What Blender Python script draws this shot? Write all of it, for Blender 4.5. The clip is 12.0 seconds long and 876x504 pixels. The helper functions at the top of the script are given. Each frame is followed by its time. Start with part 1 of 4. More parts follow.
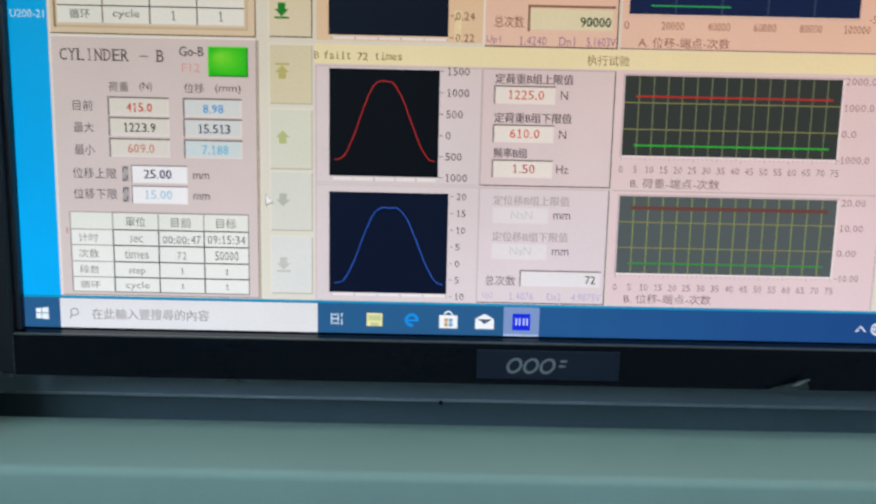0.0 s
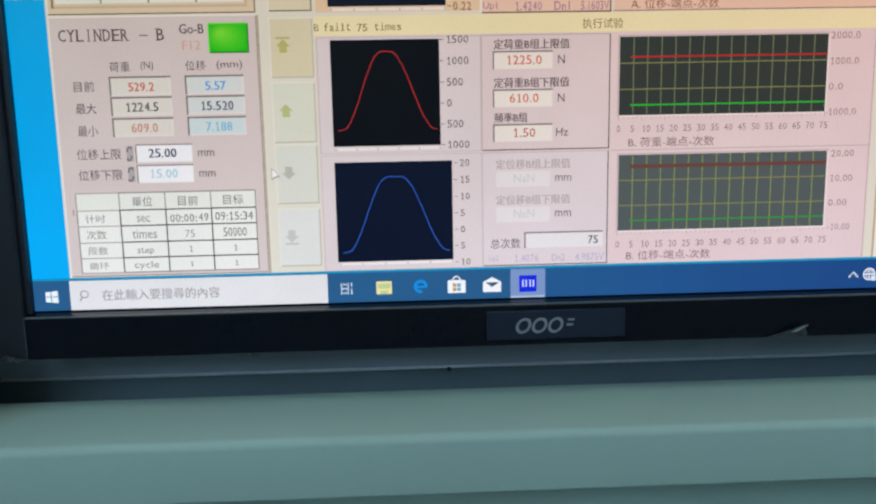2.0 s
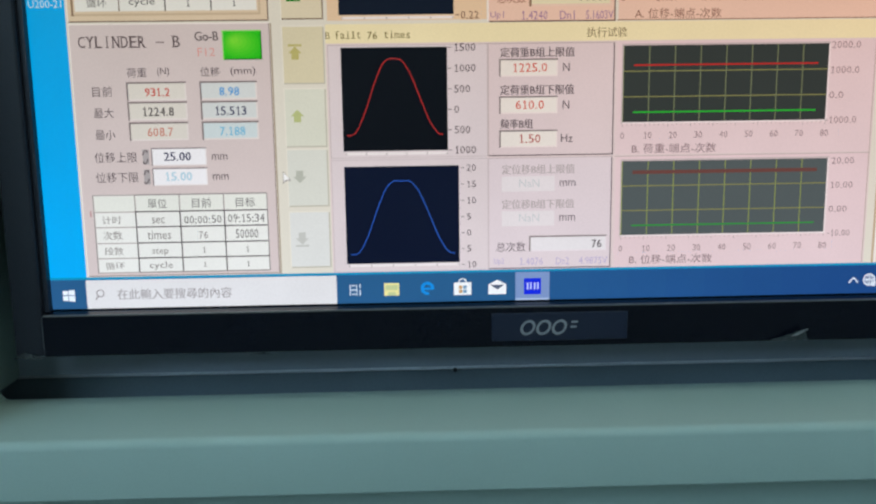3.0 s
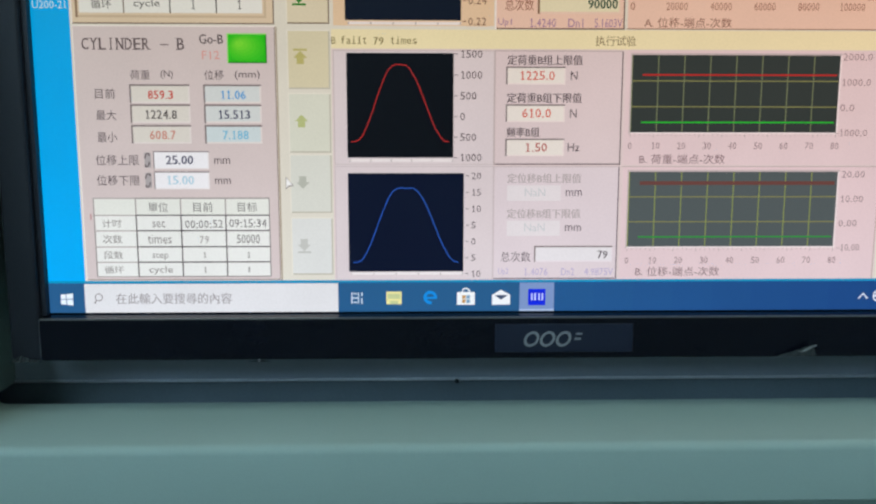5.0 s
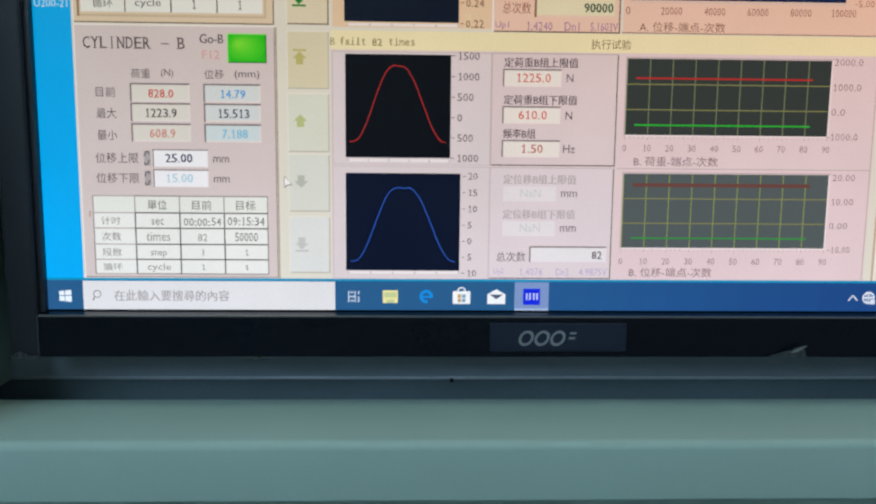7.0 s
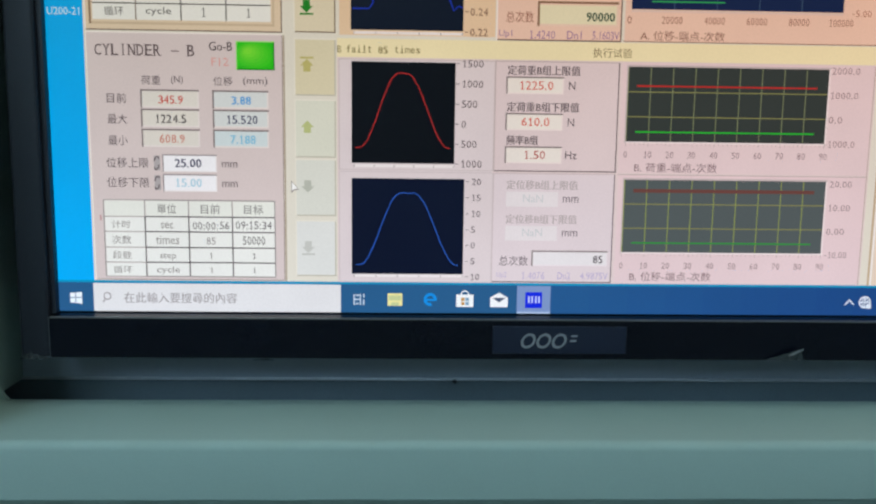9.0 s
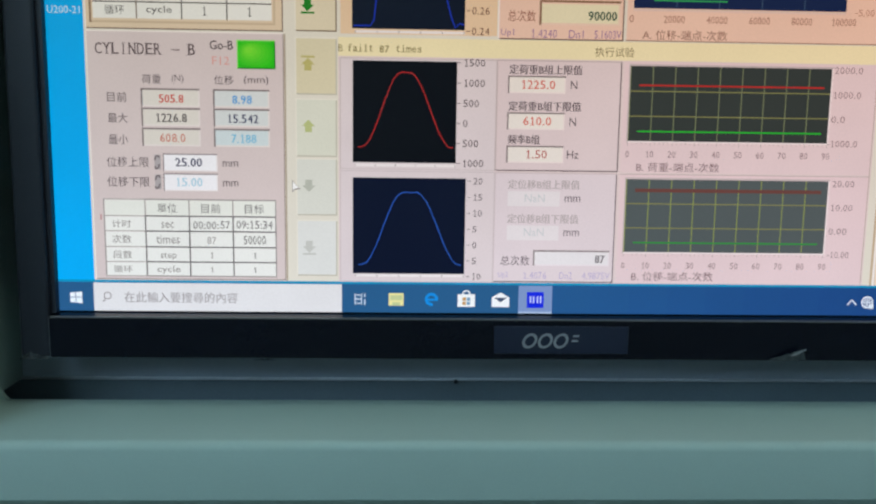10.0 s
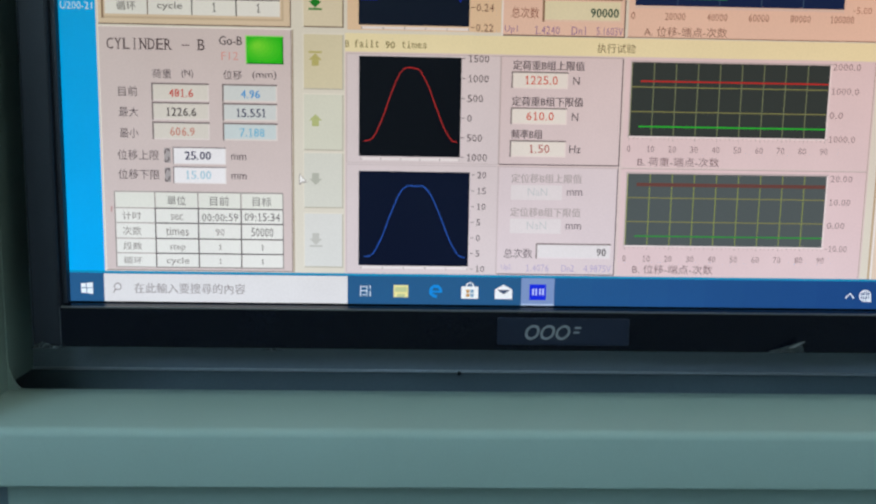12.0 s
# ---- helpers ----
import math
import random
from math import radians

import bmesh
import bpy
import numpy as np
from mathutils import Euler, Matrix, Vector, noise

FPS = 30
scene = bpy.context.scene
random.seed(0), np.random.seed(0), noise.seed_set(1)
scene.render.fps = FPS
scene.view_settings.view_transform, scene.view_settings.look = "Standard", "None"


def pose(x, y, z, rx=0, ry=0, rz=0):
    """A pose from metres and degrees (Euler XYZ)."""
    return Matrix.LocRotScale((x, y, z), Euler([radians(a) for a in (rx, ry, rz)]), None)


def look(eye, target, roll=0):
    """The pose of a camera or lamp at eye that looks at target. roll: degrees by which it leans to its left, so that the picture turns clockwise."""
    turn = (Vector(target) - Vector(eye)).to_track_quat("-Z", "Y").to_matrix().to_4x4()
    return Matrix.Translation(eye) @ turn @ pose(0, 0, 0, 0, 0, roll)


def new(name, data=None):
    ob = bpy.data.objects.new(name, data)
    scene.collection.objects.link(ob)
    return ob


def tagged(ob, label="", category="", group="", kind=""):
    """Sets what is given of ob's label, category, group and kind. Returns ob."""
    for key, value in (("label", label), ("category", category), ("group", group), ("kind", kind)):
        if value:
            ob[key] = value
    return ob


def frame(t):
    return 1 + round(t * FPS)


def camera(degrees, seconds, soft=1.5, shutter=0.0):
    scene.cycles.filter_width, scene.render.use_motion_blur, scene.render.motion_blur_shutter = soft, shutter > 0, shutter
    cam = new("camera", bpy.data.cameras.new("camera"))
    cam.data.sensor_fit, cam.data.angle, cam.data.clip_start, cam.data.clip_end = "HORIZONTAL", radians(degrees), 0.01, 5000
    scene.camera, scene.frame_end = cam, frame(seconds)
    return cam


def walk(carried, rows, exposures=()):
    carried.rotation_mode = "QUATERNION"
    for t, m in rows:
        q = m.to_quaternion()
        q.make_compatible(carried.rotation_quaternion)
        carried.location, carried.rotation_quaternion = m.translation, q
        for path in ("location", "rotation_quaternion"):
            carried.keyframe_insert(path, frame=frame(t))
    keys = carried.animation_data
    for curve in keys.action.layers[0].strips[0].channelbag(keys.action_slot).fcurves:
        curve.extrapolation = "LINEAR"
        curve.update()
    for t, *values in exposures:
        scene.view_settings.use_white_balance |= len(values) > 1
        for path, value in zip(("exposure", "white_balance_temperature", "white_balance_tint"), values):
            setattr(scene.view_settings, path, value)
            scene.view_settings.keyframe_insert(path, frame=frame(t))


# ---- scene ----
cam = camera(54.3, 12.0, soft=2.25, shutter=0.35)
PATH = [
    (0, (-0.04068, -0.33593, 1.18832), (-0.031, 1.6382, 0.8681), 1.22),
    (0.2, (-0.04733, -0.33593, 1.18564), (0.0361, 1.635, 0.8561), 0.86),
    (0.5, (-0.05566, -0.33733, 1.18157), (0.1065, 1.6262, 0.8376), 0.35),
    (0.7, (-0.05645, -0.33879, 1.18013), (0.1228, 1.6238, 0.8392), 0.11),
    (1, (-0.05874, -0.33926, 1.18), (0.1562, 1.619, 0.835), -0.16),
    (1.2, (-0.05784, -0.34003, 1.18247), (0.1467, 1.6167, 0.8227), -0.34),
    (1.5, (-0.0563, -0.34156, 1.18224), (0.0817, 1.6231, 0.8341), -0.92),
    (2, (-0.05646, -0.34321, 1.17947), (0.0284, 1.6256, 0.8382), -1.07),
    (2.5, (-0.05496, -0.34758, 1.18006), (0.011, 1.6217, 0.8373), -0.97),
    (3, (-0.05507, -0.35141, 1.1796), (0.0047, 1.6206, 0.8518), -0.78),
    (3.2, (-0.05331, -0.35224, 1.17992), (-0.0048, 1.6207, 0.8557), -0.74),
    (4.8, (-0.05518, -0.34687, 1.18102), (-0.0067, 1.627, 0.8624), 0.04),
    (5, (-0.05512, -0.34697, 1.17703), (-0.0023, 1.6301, 0.8797), 0.08),
    (5.5, (-0.05632, -0.34927, 1.17601), (0.0033, 1.6286, 0.8853), 0.27),
    (6, (-0.05702, -0.35182, 1.17628), (0.0068, 1.6258, 0.8851), 0.38),
    (6.5, (-0.05747, -0.35182, 1.17739), (0.009, 1.6251, 0.8818), 0.51),
    (7, (-0.05676, -0.351, 1.17504), (0.0134, 1.6275, 0.8909), 0.58),
    (7.2, (-0.05486, -0.35102, 1.17967), (0.0099, 1.6241, 0.8718), 0.60),
    (8.8, (-0.05842, -0.3567, 1.17817), (0.0116, 1.6216, 0.8931), 0.72),
    (9, (-0.05826, -0.35721, 1.1779), (0.0097, 1.6211, 0.8921), 0.76),
    (9.5, (-0.0588, -0.35432, 1.17755), (0.0088, 1.6235, 0.8885), 0.78),
    (10, (-0.05899, -0.35607, 1.17772), (0.0101, 1.6221, 0.8912), 0.80),
    (10.5, (-0.0604, -0.35974, 1.17584), (0.0089, 1.6193, 0.8954), 0.85),
    (11, (-0.05984, -0.36126, 1.17325), (0.0102, 1.619, 0.9021), 0.83),
    (11.5, (-0.06015, -0.36227, 1.17421), (0.005, 1.6173, 0.8963), 0.90),
    (12, (-0.05965, -0.36285, 1.17379), (0.0022, 1.6168, 0.8963), 0.95),
]
walk(cam, [(t, look(eye, target, roll)) for t, eye, target, roll in PATH],
     exposures=[(0.0, -0.02), (1.0, -0.06), (2.5, -0.03), (7.0, -0.03), (10.0, -0.06), (12.0, -0.09)])

# ---- world and lights ----
world = bpy.data.worlds.new("world")
scene.world = world
world.use_nodes = True
sky = world.node_tree.nodes.new("ShaderNodeTexSky")
sky.sky_type = "NISHITA"
sky.sun_disc = False
sky.sun_elevation, sky.sun_rotation = radians(40), radians(200)
world.node_tree.nodes["Background"].inputs["Strength"].default_value = 0.1
world.node_tree.links.new(sky.outputs["Color"], world.node_tree.nodes["Background"].inputs["Color"])


def area(name, m, sx, sy, watts, colour):
    lamp = bpy.data.lights.new(name, "AREA")
    lamp.shape, lamp.size, lamp.size_y, lamp.energy, lamp.color = "RECTANGLE", sx, sy, watts, colour
    ob = new(name, lamp)
    ob.matrix_world = m
    return ob


WINDOW_WATTS, CEILING_WATTS = 44.0, 19.0
area("window_daylight", look((-1.35, -2.44, 2.60), (-0.7, 0.0, 1.25)), 1.5, 1.3, WINDOW_WATTS, (0.54, 0.83, 1.0))
# Unseen fill from the upper right, added to brighten ledge and left cheek.
area("ceiling_fill_light", look((0.8, -1.0, 3.30), (0.8, -1.0, 0.0)), 0.25, 1.15, CEILING_WATTS, (0.82, 1.0, 0.90))


# ---- materials ----
def lin(c):
    """Linear colour from a display colour of 0 to 255."""
    return tuple(((v / 255 + 0.055) / 1.055) ** 2.4 if v > 10 else v / 255 / 12.92 for v in c)


def node(mat, kind, **values):
    n = mat.node_tree.nodes.new(kind)
    for key, value in values.items():
        n.inputs[key.replace("_", " ")].default_value = value
    return n


def fresh(name):
    mat = bpy.data.materials.new(name)
    mat.use_nodes = True
    return mat, mat.node_tree.nodes["Principled BSDF"], mat.node_tree.links.new


def surface(name, colour, rough=0.5, metal=0.0, grain=900.0, vary=0.12, blotch=9.0, stain=0.12, bump=0.05, spec=0.5, coat=0.0):
    """A painted, plastic or metal surface with fine grain, larger blotches and a little relief."""
    mat, bsdf, link = fresh(name)
    where = node(mat, "ShaderNodeNewGeometry")
    fine = node(mat, "ShaderNodeTexNoise", Scale=grain, Detail=3.0)
    broad = node(mat, "ShaderNodeTexNoise", Scale=blotch, Detail=5.0, Roughness=0.6)
    link(where.outputs["Position"], fine.inputs["Vector"])
    link(where.outputs["Position"], broad.inputs["Vector"])
    a = mat.node_tree.nodes.new("ShaderNodeMix")
    a.data_type = "RGBA"
    a.inputs[6].default_value = tuple(c * (1 - stain) for c in colour) + (1,)
    a.inputs[7].default_value = tuple(min(1, c * (1 + stain)) for c in colour) + (1,)
    link(broad.outputs["Fac"], a.inputs[0])
    b = mat.node_tree.nodes.new("ShaderNodeMix")
    b.data_type, b.blend_type = "RGBA", "MULTIPLY"
    b.inputs[0].default_value = 1.0
    ramp = node(mat, "ShaderNodeMapRange", From_Min=0.3, From_Max=0.7, To_Min=1 - vary, To_Max=1 + vary)
    link(fine.outputs["Fac"], ramp.inputs["Value"])
    link(a.outputs[2], b.inputs[6])
    link(ramp.outputs["Result"], b.inputs[7])
    link(b.outputs[2], bsdf.inputs["Base Color"])
    r = node(mat, "ShaderNodeMapRange", To_Min=max(0.03, rough - 0.08), To_Max=rough + 0.1)
    link(broad.outputs["Fac"], r.inputs["Value"])
    link(r.outputs["Result"], bsdf.inputs["Roughness"])
    relief = node(mat, "ShaderNodeBump", Strength=bump, Distance=0.0004)
    link(fine.outputs["Fac"], relief.inputs["Height"])
    link(relief.outputs["Normal"], bsdf.inputs["Normal"])
    bsdf.inputs["Metallic"].default_value = metal
    bsdf.inputs["Specular IOR Level"].default_value = spec
    bsdf.inputs["Coat Weight"].default_value = coat
    return mat


PAINT = surface("grey_green_powder_coat", (0.250, 0.334, 0.313), 0.68, grain=1500, vary=0.02, blotch=11, stain=0.07, bump=0.05, spec=0.32)
# Darkened slate: the shade of recesses and gaps is put into this colour.
PAINT_SHADE = surface("slate_shade_paint", (0.10, 0.14, 0.17), 0.4, grain=1200, vary=0.08, blotch=25, stain=0.16, bump=0.1)
PAINT_INNER = surface("grey_inner_sheet", (0.17, 0.215, 0.24), 0.42, grain=1000, vary=0.1, blotch=30, stain=0.15, bump=0.1)
TRAY_PAINT = surface("apron_paint", (0.235, 0.285, 0.355), 0.45, grain=1000, vary=0.03, blotch=30, stain=0.1, bump=0.05)
# Lighter than the apron: the edge highlight is put into the colour.
HEM_HIGHLIGHT = surface("hem_highlight_paint", (0.44, 0.49, 0.55), 0.38, grain=700, vary=0.08, blotch=60, stain=0.2, bump=0.1)
GLOSS = surface("glossy_black_plastic", (0.003, 0.004, 0.008), 0.14, grain=2500, vary=0.1, blotch=40, stain=0.25, bump=0.015, spec=0.19)
SATIN = surface("satin_black_plastic", (0.010, 0.012, 0.019), 0.45, grain=2600, vary=0.15, blotch=40, stain=0.2, bump=0.05, spec=0.3)
BADGE = surface("badge_plastic", (0.010, 0.014, 0.030), 0.34, grain=2600, vary=0.1, blotch=60, stain=0.2, bump=0.05, spec=0.3)
SILVER = surface("silver_print", (0.23, 0.24, 0.26), 0.4, metal=0.3, grain=2000, vary=0.08)
FILM = surface("torn_clear_film", (0.10, 0.11, 0.12), 0.2, grain=900, vary=0.3, blotch=260, stain=0.7, bump=0.4)
STEEL = surface("zinc_screw", (0.03, 0.035, 0.04), 0.4, metal=0.8)
PLASTER = surface("wall_plaster", (0.62, 0.64, 0.64), 0.8, grain=120, vary=0.06, blotch=1.5, stain=0.08, bump=0.2)
FLOOR = surface("epoxy_floor", (0.24, 0.30, 0.28), 0.4, grain=60, vary=0.12, blotch=1.2, stain=0.2, bump=0.05)
CEIL = surface("ceiling_paint", (0.7, 0.7, 0.68), 0.85, grain=100, vary=0.05, blotch=1.0, stain=0.06, bump=0.1)
FRAME_WHITE = surface("white_frame_paint", (0.7, 0.7, 0.68), 0.4, grain=500, vary=0.05)
RUBBER = surface("black_rubber", (0.02, 0.02, 0.02), 0.7)
GLASS, glass_bsdf, _ = fresh("window_glass")
glass_bsdf.inputs["Transmission Weight"].default_value = 1.0
glass_bsdf.inputs["Roughness"].default_value = 0.02
LAMP, lamp_bsdf, _ = fresh("lamp_diffuser")
lamp_bsdf.inputs["Emission Color"].default_value = (1.0, 0.97, 0.9, 1)
lamp_bsdf.inputs["Emission Strength"].default_value = 2.5

P = 0.0003            # one dot of the 1366 x 768 display
SCREEN_Z = 1.10       # lower edge of the picture
glows = {}


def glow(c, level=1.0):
    """The light of the display in one colour. The falloff of the panel seen from below is put into it: warmer and
    dimmer towards the top, tinted by side too, with a fine dot grain.
    """
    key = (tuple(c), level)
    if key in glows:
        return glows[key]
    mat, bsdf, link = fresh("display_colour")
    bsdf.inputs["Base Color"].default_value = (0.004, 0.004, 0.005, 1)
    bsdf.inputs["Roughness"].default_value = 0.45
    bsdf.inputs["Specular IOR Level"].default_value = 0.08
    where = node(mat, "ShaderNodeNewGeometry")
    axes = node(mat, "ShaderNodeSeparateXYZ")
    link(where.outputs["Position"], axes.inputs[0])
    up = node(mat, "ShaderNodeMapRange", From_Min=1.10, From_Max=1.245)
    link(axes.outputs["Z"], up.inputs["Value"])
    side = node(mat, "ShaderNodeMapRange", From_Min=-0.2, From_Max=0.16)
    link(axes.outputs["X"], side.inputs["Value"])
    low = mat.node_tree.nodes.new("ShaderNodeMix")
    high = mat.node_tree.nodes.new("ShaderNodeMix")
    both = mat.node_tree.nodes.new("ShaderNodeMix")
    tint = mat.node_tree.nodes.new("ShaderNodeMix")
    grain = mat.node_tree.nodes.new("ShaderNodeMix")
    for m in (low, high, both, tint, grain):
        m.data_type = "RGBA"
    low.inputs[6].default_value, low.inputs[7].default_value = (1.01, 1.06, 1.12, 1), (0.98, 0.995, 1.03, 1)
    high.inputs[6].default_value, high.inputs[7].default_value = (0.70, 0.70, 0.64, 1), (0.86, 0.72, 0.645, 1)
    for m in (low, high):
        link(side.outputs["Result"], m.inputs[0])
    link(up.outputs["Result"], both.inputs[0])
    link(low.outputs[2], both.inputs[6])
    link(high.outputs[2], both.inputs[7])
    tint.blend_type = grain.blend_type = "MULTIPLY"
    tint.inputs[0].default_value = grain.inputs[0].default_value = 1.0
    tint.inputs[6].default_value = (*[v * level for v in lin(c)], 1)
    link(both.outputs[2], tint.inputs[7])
    dots = node(mat, "ShaderNodeTexNoise", Scale=1400.0, Detail=2.0)
    link(where.outputs["Position"], dots.inputs["Vector"])
    cloud = node(mat, "ShaderNodeTexNoise", Scale=28.0, Detail=3.0)
    link(where.outputs["Position"], cloud.inputs["Vector"])
    mixed = node(mat, "ShaderNodeMath")
    mixed.operation = "ADD"
    link(dots.outputs["Fac"], mixed.inputs[0])
    link(cloud.outputs["Fac"], mixed.inputs[1])
    swing = node(mat, "ShaderNodeMapRange", From_Min=0.6, From_Max=1.4, To_Min=0.94, To_Max=1.06)
    link(mixed.outputs[0], swing.inputs["Value"])
    link(tint.outputs[2], grain.inputs[6])
    link(swing.outputs["Result"], grain.inputs[7])
    link(grain.outputs[2], bsdf.inputs["Emission Color"])
    bsdf.inputs["Emission Strength"].default_value = 1.0
    glows[key] = mat
    return mat


# ---- mesh helpers ----
def part(name, bm, material, parent=None, label="", smooth=False):
    """Links a bmesh as one mesh object, under a thing or a part if given."""
    mesh = bpy.data.meshes.new(name)
    bm.to_mesh(mesh)
    bm.free()
    for m in material if isinstance(material, (list, tuple)) else [material]:
        mesh.materials.append(m)
    if smooth:
        for p in mesh.polygons:
            p.use_smooth = True
    ob = new(name, mesh)
    ob.parent = parent
    if label:
        ob["label"] = label
    return ob


def box(bm, x0, y0, z0, x1, y1, z1, bevel=0.0, segments=2):
    m = Matrix.Translation(((x0 + x1) / 2, (y0 + y1) / 2, (z0 + z1) / 2)) @ Matrix.Diagonal((x1 - x0, y1 - y0, z1 - z0, 1))
    made = bmesh.ops.create_cube(bm, size=1, matrix=m)
    if bevel:
        edges = {e for v in made["verts"] for e in v.link_edges}
        bmesh.ops.bevel(bm, geom=list(edges), offset=bevel, segments=segments, affect="EDGES", profile=0.5)
    return bm


def boxed(*args, **kw):
    return box(bmesh.new(), *args, **kw)


def extruded(profile, x0, x1):
    """A closed (y, z) outline drawn along x."""
    bm = bmesh.new()
    a = [bm.verts.new((x0, y, z)) for y, z in profile]
    b = [bm.verts.new((x1, y, z)) for y, z in profile]
    n = len(profile)
    for i in range(n):
        bm.faces.new((a[i], a[(i + 1) % n], b[(i + 1) % n], b[i]))
    bm.faces.new(a[::-1])
    bm.faces.new(b)
    bmesh.ops.recalc_face_normals(bm, faces=bm.faces)
    return bm


def arc(cy, cz, r, start, end, n=6):
    return [(cy + r * math.cos(radians(start + (end - start) * i / n)), cz + r * math.sin(radians(start + (end - start) * i / n))) for i in range(n + 1)]


def empty(name, x, y, z, **tags):
    ob = new(name)
    ob.location = (x, y, z)
    ob.empty_display_size = 0.05
    return tagged(ob, **tags)


# ---- the room ----
def setting(name, bm, material, label):
    return tagged(part(name, bm, material), label, kind="structure")


setting("floor", boxed(-2.6, -2.6, -0.1, 2.6, 1.6, 0.0), FLOOR, "green-grey epoxy workshop floor")
setting("ceiling", boxed(-2.6, -2.6, 3.4, 2.6, 1.6, 3.5), CEIL, "plain off-white painted ceiling")
setting("wall_north", boxed(-2.6, 1.5, 0.0, 2.6, 1.6, 3.4), PLASTER, "plain light plaster wall behind the console")
setting("wall_west", boxed(-2.6, -2.5, 0.0, -2.5, 1.5, 3.4), PLASTER, "plain light plaster side wall")
setting("wall_east", boxed(2.5, -2.5, 0.0, 2.6, 1.5, 3.4), PLASTER, "plain light plaster side wall")
south = bmesh.new()
for x0, z0, x1, z1 in ((-2.6, 0, -2.15, 3.4), (-0.55, 0, 2.6, 3.4), (-2.15, 0, -0.55, 1.9), (-2.15, 3.3, -0.55, 3.4)):
    box(south, x0, -2.6, z0, x1, -2.5, z1)
setting("wall_south", south, PLASTER, "plain light plaster wall with a window opening")
win = tagged(empty("window_1", -1.35, -2.55, 1.9), "white framed daylight window in the plaster wall", "window", kind="structure")
rim = bmesh.new()
for x0, z0, x1, z1 in ((-0.8, 0, -0.75, 1.4), (0.75, 0, 0.8, 1.4), (-0.75, 0, 0.75, 0.05), (-0.75, 1.35, 0.75, 1.4), (-0.025, 0.05, 0.025, 1.35)):
    box(rim, x0, -0.03, z0, x1, 0.03, z1, 0.004, 1)
part("window_frame", rim, FRAME_WHITE, win)
for x0, x1 in ((-0.75, -0.025), (0.025, 0.75)):
    pane = part("pane", boxed(x0, -0.003, 0.05, x1, 0.003, 1.35), GLASS, win)
    pane.visible_shadow = False
# Body for the added fill light, out of view.
lamp_body = tagged(empty("fill_lamp", 0.8, -1.0, 3.32), "unseen white batten lamp added under the ceiling as fill", "lamp")
part("lamp_housing", boxed(-0.15, -0.6, 0.02, 0.15, 0.6, 0.08, bevel=0.01), FRAME_WHITE, lamp_body)
part("diffuser", boxed(-0.13, -0.58, 0.005, 0.13, 0.58, 0.02, bevel=0.005), LAMP, lamp_body)

# ---- the console that frames the monitor ----
console = empty("console_cabinet", 0, 0, 0, label="grey-green painted sheet-metal console cabinet around a recessed monitor", category="cabinet")
EDGE_Y, LEDGE_Z, FRONT_Y = 0.0075, 1.0583, -0.0405
BEND_Z = LEDGE_Z - 0.0008    # the ledge falls slightly towards its front bend
OPEN_X, OPEN_TOP = 0.2365, 1.372


def opening_panel():
    """The front sheet with the monitor opening; its lower corners are filleted."""
    bm = bmesh.new()
    hole = []
    rx, rz = 0.006, 0.014
    for cx, cz, sx, sz in ((-OPEN_X, LEDGE_Z, 1, 1), (OPEN_X, LEDGE_Z, -1, 1), (OPEN_X, OPEN_TOP, -1, -1), (-OPEN_X, OPEN_TOP, 1, -1)):
        arcpts = [(cx + sx * rx * (1 - math.cos(a)), cz + sz * rz * (1 - math.sin(a))) for a in [radians(90 * i / 6) for i in range(7)]]
        if sx * sz < 0:
            arcpts.reverse()
        hole += arcpts
    outer = [(-0.36, 0.95), (0.36, 0.95), (0.36, 1.47), (-0.36, 1.47)]
    for y, flip in ((EDGE_Y, False), (EDGE_Y + 0.0015, True)):
        iv = [bm.verts.new((x, y, z)) for x, z in hole]
        ov = [bm.verts.new((x, y, z)) for x, z in outer]
        edges = [bm.edges.new((l[i], l[(i + 1) % len(l)])) for l in (iv, ov) for i in range(len(l))]
        bmesh.ops.triangle_fill(bm, use_beauty=True, edges=edges)
        if y == EDGE_Y:
            front = iv
        else:
            for i in range(len(iv)):
                bm.faces.new((front[i], front[(i + 1) % len(iv)], iv[(i + 1) % len(iv)], iv[i]))
    bmesh.ops.recalc_face_normals(bm, faces=bm.faces)
    return bm


part("front_panel", opening_panel(), PAINT, console)
r = 0.0035
ledge_outline = ([(EDGE_Y - 0.0002, LEDGE_Z)] + arc(FRONT_Y + r, BEND_Z - r, r, 90, 180, 7) + arc(FRONT_Y + 0.0012, 1.0335 + 0.0012, 0.0012, 180, 270, 4)
                 + [(-0.029, 1.0335), (-0.029, 1.0352), (FRONT_Y + 0.0018, 1.0352), (FRONT_Y + 0.0018, BEND_Z - 0.004), (FRONT_Y + 0.004, BEND_Z - 0.0018), (EDGE_Y - 0.0002, LEDGE_Z - 0.0018)])
ledge = part("ledge", extruded(ledge_outline, -0.27, 0.27), PAINT, console, "folded sheet-metal ledge with a rounded front bend")
for f in ledge.data.polygons:
    f.use_smooth = abs(f.normal.x) < 0.5
ledge.data.set_sharp_from_angle(angle=radians(40))


